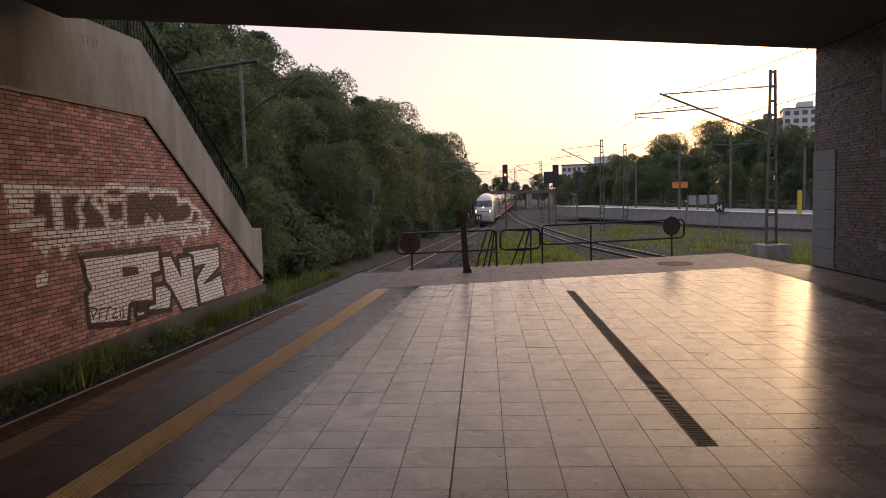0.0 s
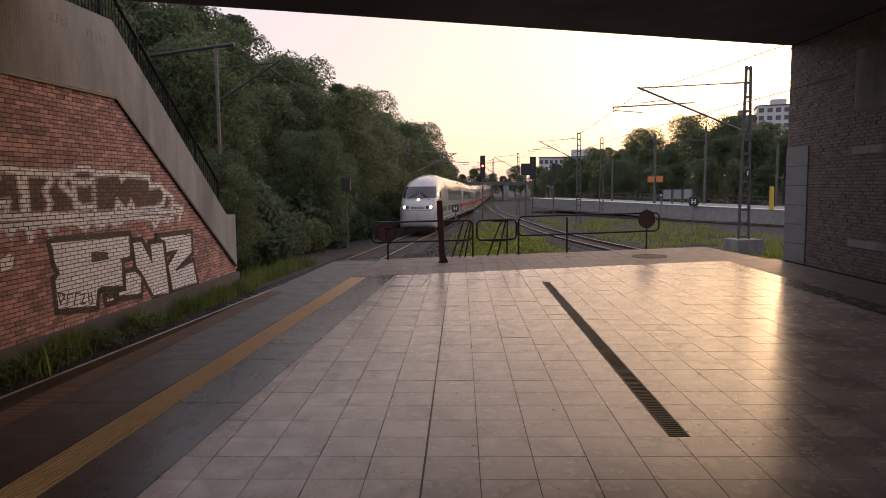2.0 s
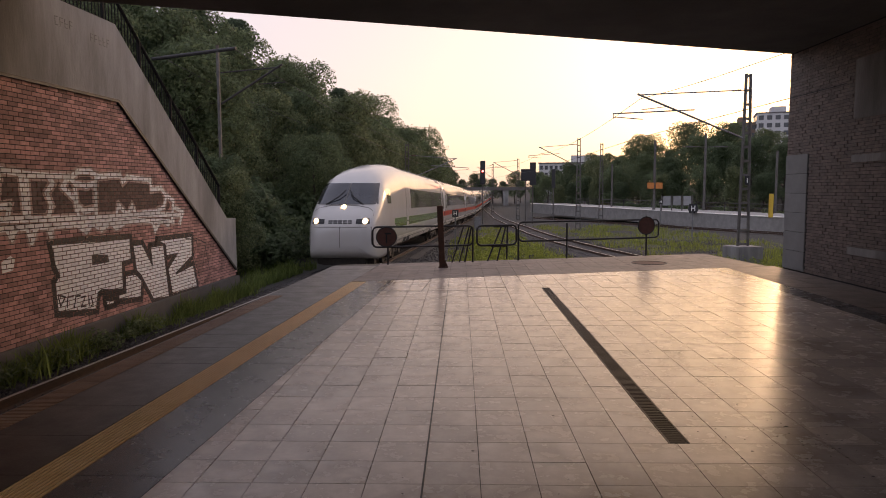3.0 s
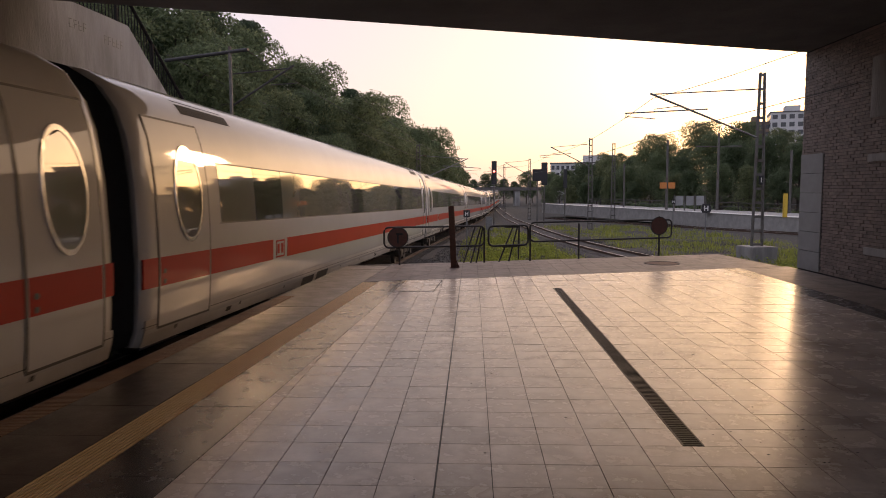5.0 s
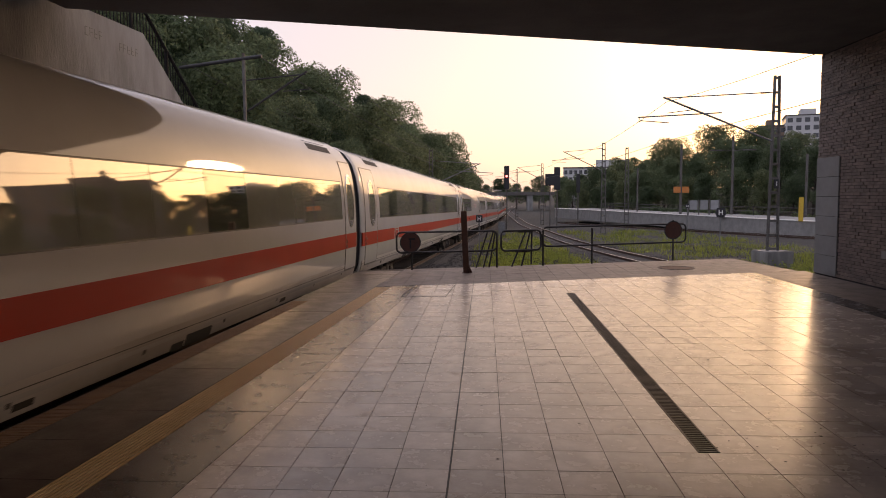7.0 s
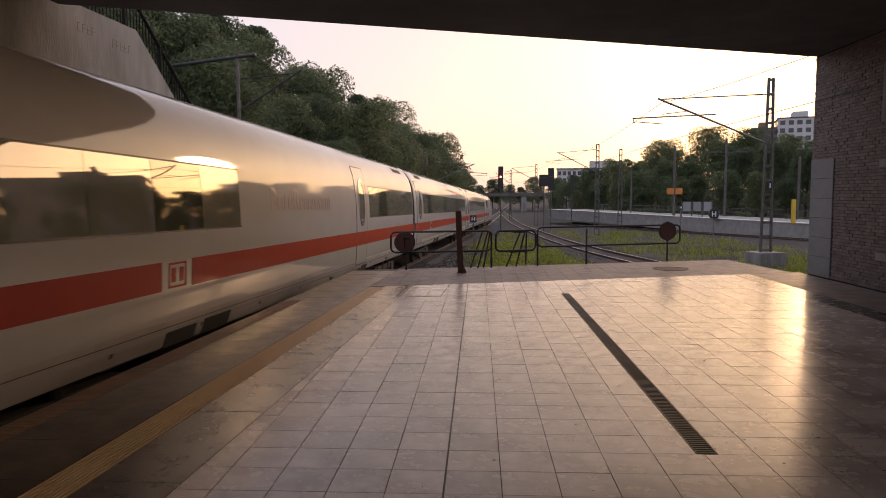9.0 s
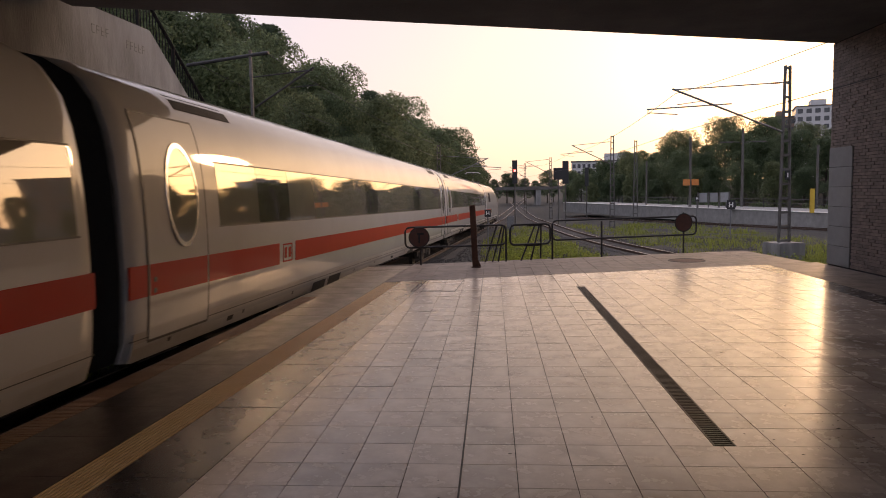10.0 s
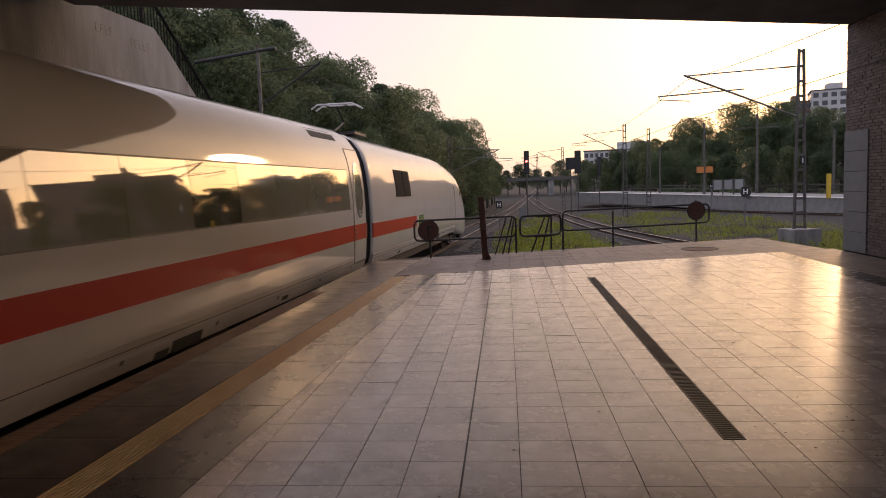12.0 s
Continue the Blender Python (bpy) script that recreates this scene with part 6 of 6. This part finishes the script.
def build_covers():
    c = thing("manhole_cover", "round rusty cast iron cover in the platform", "manhole cover", m=pose(5.45, 14.35, 0))
    bm = bmesh.new()
    disc(bm, (0, 0, -0.004), 0.47, (0, 0, 1), 0.012, 36)
    part("lid", bm, RUST, c)
    bm = bmesh.new()
    tube(bm, [(0.47 * math.cos(a * math.tau / 36), 0.47 * math.sin(a * math.tau / 36), 0.0) for a in range(36)], 0.014, 6, closed=True)
    part("ring", bm, DARK_STEEL, c)
    f = thing("inspection_cover", "tiled inspection cover with a steel frame", "manhole cover", m=pose(-0.92, 9.98, 0, 0, 0, -3.5))
    bm = bmesh.new()
    for a in (-0.46, 0.44):
        box(bm, a, a + 0.02, -0.9, 0.9, -0.02, 0.0035)
    for a in (-0.9, 0.88):
        box(bm, -0.44, 0.44, a, a + 0.02, -0.02, 0.0035)
    part("frame", bm, GRATE, f)


build_covers()


# ---- floor pieces, last ----
def tile_left(y):
    return -1.86 + 0.058 * y


def tile_far(x):
    return 11.17 + 0.287 * x


def halfplane(poly, f):
    """Keeps the part of a flat outline where f(x, y) >= 0."""
    out = []
    for i, p in enumerate(poly):
        q = poly[(i + 1) % len(poly)]
        a, b = f(*p), f(*q)
        if a >= 0:
            out.append(p)
        if (a >= 0) != (b >= 0):
            u = a / (a - b)
            out.append((p[0] + (q[0] - p[0]) * u, p[1] + (q[1] - p[1]) * u))
    return out


def slab_mesh(polys, z0, z1, rnd, wob=0.0012):
    verts, faces = [], []
    for poly in polys:
        if len(poly) < 3:
            continue
        area = sum(poly[i][0] * poly[(i + 1) % len(poly)][1] - poly[(i + 1) % len(poly)][0] * poly[i][1] for i in range(len(poly))) / 2
        if abs(area) < 0.0008:
            continue
        if area < 0:
            poly = poly[::-1]
        k, n = len(verts), len(poly)
        o = rnd.uniform(-wob, wob)
        tx, ty = rnd.uniform(-wob, wob), rnd.uniform(-wob, wob)
        cx, cy = poly[0]
        verts += [(x, y, z1 + o + tx * (x - cx) + ty * (y - cy)) for x, y in poly]
        verts += [(x, y, z0) for x, y in poly]
        faces.append(tuple(range(k, k + n)))
        faces += [(k + n + i, k + n + (i + 1) % n, k + (i + 1) % n, k + i) for i in range(n)]
    return verts, faces


def build_floor():
    rnd = random.Random(4)
    bm = bmesh.new()
    outline = [(edge_x(-24) + 0.02, -24), (edge_x(14.0) + 0.02, 14.0), (8.0, end_y(8.0) - 0.04), (8.55, 12.0), (8.55, -24)]
    prism(bm, [(x, y, -0.04) for x, y in outline], (0, 0, 0.031))
    fl = part("floor", bm, JOINT)
    tagged(fl, "glossy pale stone tile floor with dark joints", "floor", kind="structure")
    g = 0.003
    T = 0.4
    whole, near, cut = [], [], []
    for j in range(-22, 40):
        for i in range(-8, 17):
            x, y = i * T, j * T
            p = [(x + g, y + g), (x + T - g, y + g), (x + T - g, y + T - g), (x + g, y + T - g)]
            q = halfplane(p, lambda a, b: a - tile_left(b) - 0.004)
            q = halfplane(q, lambda a, b: tile_far(a) - b - 0.004) if q else q
            q = halfplane(q, lambda a, b: 6.64 - a) if q else q
            if len(q) < 3:
                continue
            if abs(x - 2.0) < 0.45 and 0.79 <= y < 9.59:
                l = [halfplane(q, lambda a, b: 1.932 - a), halfplane(q, lambda a, b: a - 2.108)]
                for k in l:
                    if len(k) > 2:
                        cut.append(k)
                continue
            full = len(q) == 4 and abs(q[0][0] - p[0][0]) < 1e-6 and abs(q[2][1] - p[2][1]) < 1e-6 and abs(q[1][0] - p[1][0]) < 1e-6
            if full and -0.81 <= y < 5.2 and len(near) < 300:
                near.append((x, y))
            else:
                (whole if full else cut).append(q)
    v, f = slab_mesh(whole + cut, -0.02, 0.0, rnd)
    ob = raw("tiling", v, f, TILE_FAR, fl, "pale polished stone tiles")
    tagged(ob, kind="stuff")
    bm = bmesh.new()
    vs = [bm.verts.new((x, y, 0)) for x, y in ((g, g), (T - g, g), (T - g, T - g), (g, T - g))]
    lo = [bm.verts.new((v.co.x, v.co.y, -0.02)) for v in vs]
    bm.faces.new(vs)
    for i in range(4):
        bm.faces.new((lo[i], lo[(i + 1) % 4], vs[(i + 1) % 4], vs[i]))
    first = None
    for x, y in near:
        m = pose(x, y, rnd.uniform(-0.0012, 0.0012), rnd.uniform(-0.06, 0.06), rnd.uniform(-0.06, 0.06), 0)
        if first is None:
            first = part("tile", bm, TILE, fl, m=m)
        else:
            share(first, m, fl)
    # border slabs beyond the tiles
    polys = []
    for i in range(-9, 22):
        for j in range(0, 9):
            x = -3.2 + (i + 9) * 0.4
            pts = []
            for a, b in ((g, g), (0.4 - g, g), (0.4 - g, 0.8 - g), (g, 0.8 - g)):
                pts.append((x + a, tile_far(x + a) + 0.02 + j * 0.8 + b))
            q = halfplane(pts, lambda a, b: end_y(a) - 0.06 - b)
            q = halfplane(q, lambda a, b: a - edge_x(b) - 1.205) if q else q
            q = halfplane(q, lambda a, b: 8.5 - a - max(0, b - 12) * 0.12) if q else q
            if len(q) > 2:
                polys.append(q)
    for j in range(-24, 30):
        for x0, x1 in ((7.12, 7.8), (7.8, 8.5)):
            q = [(x0 + g, j * 0.6 + g), (x1 - g, j * 0.6 + g), (x1 - g, j * 0.6 + 0.6 - g), (x0 + g, j * 0.6 + 0.6 - g)]
            q = halfplane(q, lambda a, b: tile_far(a) - b)
            if len(q) > 2:
                polys.append(q)
    v, f = slab_mesh(polys, -0.02, 0.0, rnd)
    tagged(raw("border_slabs", v, f, TILE_BORDER, fl, "worn border slabs"), kind="stuff")
    # dark slabs: beside the guide strip and along the right of the tiles
    polys = []
    for j in range(-30, 18):
        y0, y1 = j * 0.8 + 0.1, j * 0.8 + 0.9
        q = [(edge_x(y0) + 1.545, y0 + g), (edge_x(y0) + 4, y0 + g), (edge_x(y1) + 4, y1 - g), (edge_x(y1) + 1.545, y1 - g)]
        q = halfplane(q, lambda a, b: tile_left(b) - 0.004 - a)
        q = halfplane(q, lambda a, b: end_y(a) - 0.06 - b) if q else q
        q = halfplane(q, lambda a, b: tile_far(a) - b) if q else q
        if len(q) > 2:
            polys.append(q)
        q = [(6.65, y0 + g), (7.11, y0 + g), (7.11, y1 - g), (6.65, y1 - g)]
        q = halfplane(q, lambda a, b: tile_far(a) - b)
        if len(q) > 2:
            polys.append(q)
    v, f = slab_mesh(polys, -0.02, 0.0, rnd)
    tagged(raw("dark_slabs", v, f, DARK_SLAB, fl, "dark grey paving slabs"), kind="stuff")
    # edge slabs and ribbed guide strips
    polys, beds, ribs, ribs2 = [], [], [], []
    for j in range(-30, 18):
        y0, y1 = j * 0.8 + 0.1 + g, j * 0.8 + 0.9 - g
        if y1 > 14.0:
            continue
        for a, b in ((0.33, 1.195),):
            polys.append([(edge_x(y0) + a, y0), (edge_x(y0) + b, y0), (edge_x(y1) + b, y1), (edge_x(y1) + a, y1)])
        beds.append([(edge_x(y0), y0), (edge_x(y0) + 0.325, y0), (edge_x(y1) + 0.325, y1), (edge_x(y1), y1)])
        for k in range(9):
            a = 1.210 + k * 0.037
            ribs.append([(edge_x(y0) + a, y0), (edge_x(y0) + a + 0.017, y0), (edge_x(y1) + a + 0.017, y1), (edge_x(y1) + a, y1)])
        n = 20
        for k in range(n):
            ya, yb = y0 + (y1 - y0) * k / n, y0 + (y1 - y0) * (k + 0.55) / n
            ribs2.append([(edge_x(ya) + 0.03, ya), (edge_x(ya) + 0.32, ya), (edge_x(yb) + 0.32, yb), (edge_x(yb) + 0.03, yb)])
    v, f = slab_mesh(beds, -0.02, -0.004, rnd)
    tagged(raw("edge_strip", v, f, EDGE_SLAB, fl, "dark brown slabs under the ribs"), kind="stuff")
    v, f = slab_mesh(polys, -0.02, 0.0, rnd)
    tagged(raw("edge_slabs", v, f, EDGE_SLAB, fl, "dark brown platform edge slabs"), kind="stuff")
    v, f = slab_mesh([[(edge_x(j * 0.8 + 0.103) + 1.2, j * 0.8 + 0.103), (edge_x(j * 0.8 + 0.103) + 1.54, j * 0.8 + 0.103), (edge_x(j * 0.8 + 0.897) + 1.54, j * 0.8 + 0.897), (edge_x(j * 0.8 + 0.897) + 1.2, j * 0.8 + 0.897)] for j in range(-30, 13)], -0.02, -0.006, rnd)
    tagged(raw("guide_slabs", v, f, GUIDE_BED, fl, "ochre guide strip slabs"), kind="stuff")
    ribs = [r for r in ribs if r[2][1] < 10.6]
    v, f = slab_mesh(ribs, -0.01, 0.002, rnd, 0.0003)
    tagged(raw("guide_ribs", v, f, RIBBED, fl, "ochre ribs of the guide strip"), kind="stuff")
    ribs2 = [r for r in ribs2 if r[2][1] < 8.5]
    v, f = slab_mesh(ribs2, -0.01, 0.003, rnd, 0.0003)
    tagged(raw("edge_ribs", v, f, RIBBED_EDGE, fl, "brown ribs along the platform edge"), kind="stuff")


def build_floor_dirt():
    """The dark movement joint and scattered dirt on the tiles."""
    bm = bmesh.new()
    box(bm, -0.007, 0.007, -9, 11.1, -0.01, 0.0026)
    tagged(part("trim", bm, SIGN_BLACK), "dark movement joint in the tile floor", "joint", kind="structure")
    rnd = random.Random(77)
    verts, faces = [], []
    for i in range(150):
        if i < 50:
            x, y = rnd.gauss(3.1, 0.5), rnd.gauss(1.0, 0.35)
        else:
            x, y = rnd.uniform(-1.2, 6.4), rnd.uniform(-1, 9)
        r = rnd.uniform(0.003, 0.009) * (1.8 if i % 17 == 0 else 1)
        k = len(verts)
        n = 7
        for j in range(n):
            a = j * math.tau / n
            q = r * rnd.uniform(0.5, 1.3)
            verts.append((x + math.cos(a) * q * 1.6, y + math.sin(a) * q, 0.0022))
        verts.append((x, y, 0.003 + r * 0.4))
        faces += [(k + j, k + (j + 1) % n, k + n) for j in range(n)]
    tagged(raw("litter", verts, faces, BOGIE), "scattered dark dirt crumbs on the tiles", "dirt", kind="stuff")


def build_scrawl():
    """Small dark unreadable scrawls on the concrete coping."""
    rnd = random.Random(14)
    for y0, z0, n in ((8.6, 5.2, 4), (9.75, 5.12, 5)):
        bm = bmesh.new()
        for i in range(n):
            y = y0 + i * 0.15
            box(bm, y, y + 0.012, z0, z0 + 0.17, 0.058, 0.0635, WF)
            for dz in rnd.sample((0.0, 0.08, 0.158), 2):
                box(bm, y + 0.012, y + 0.09, z0 + dz, z0 + dz + 0.012, 0.058, 0.0632, WF)
        part("scrawl", bm, SEAM, wall_west, "small dark unreadable scrawl")


build_graffiti()
build_scrawl()
build_floor()
build_floor_dirt()


motions()
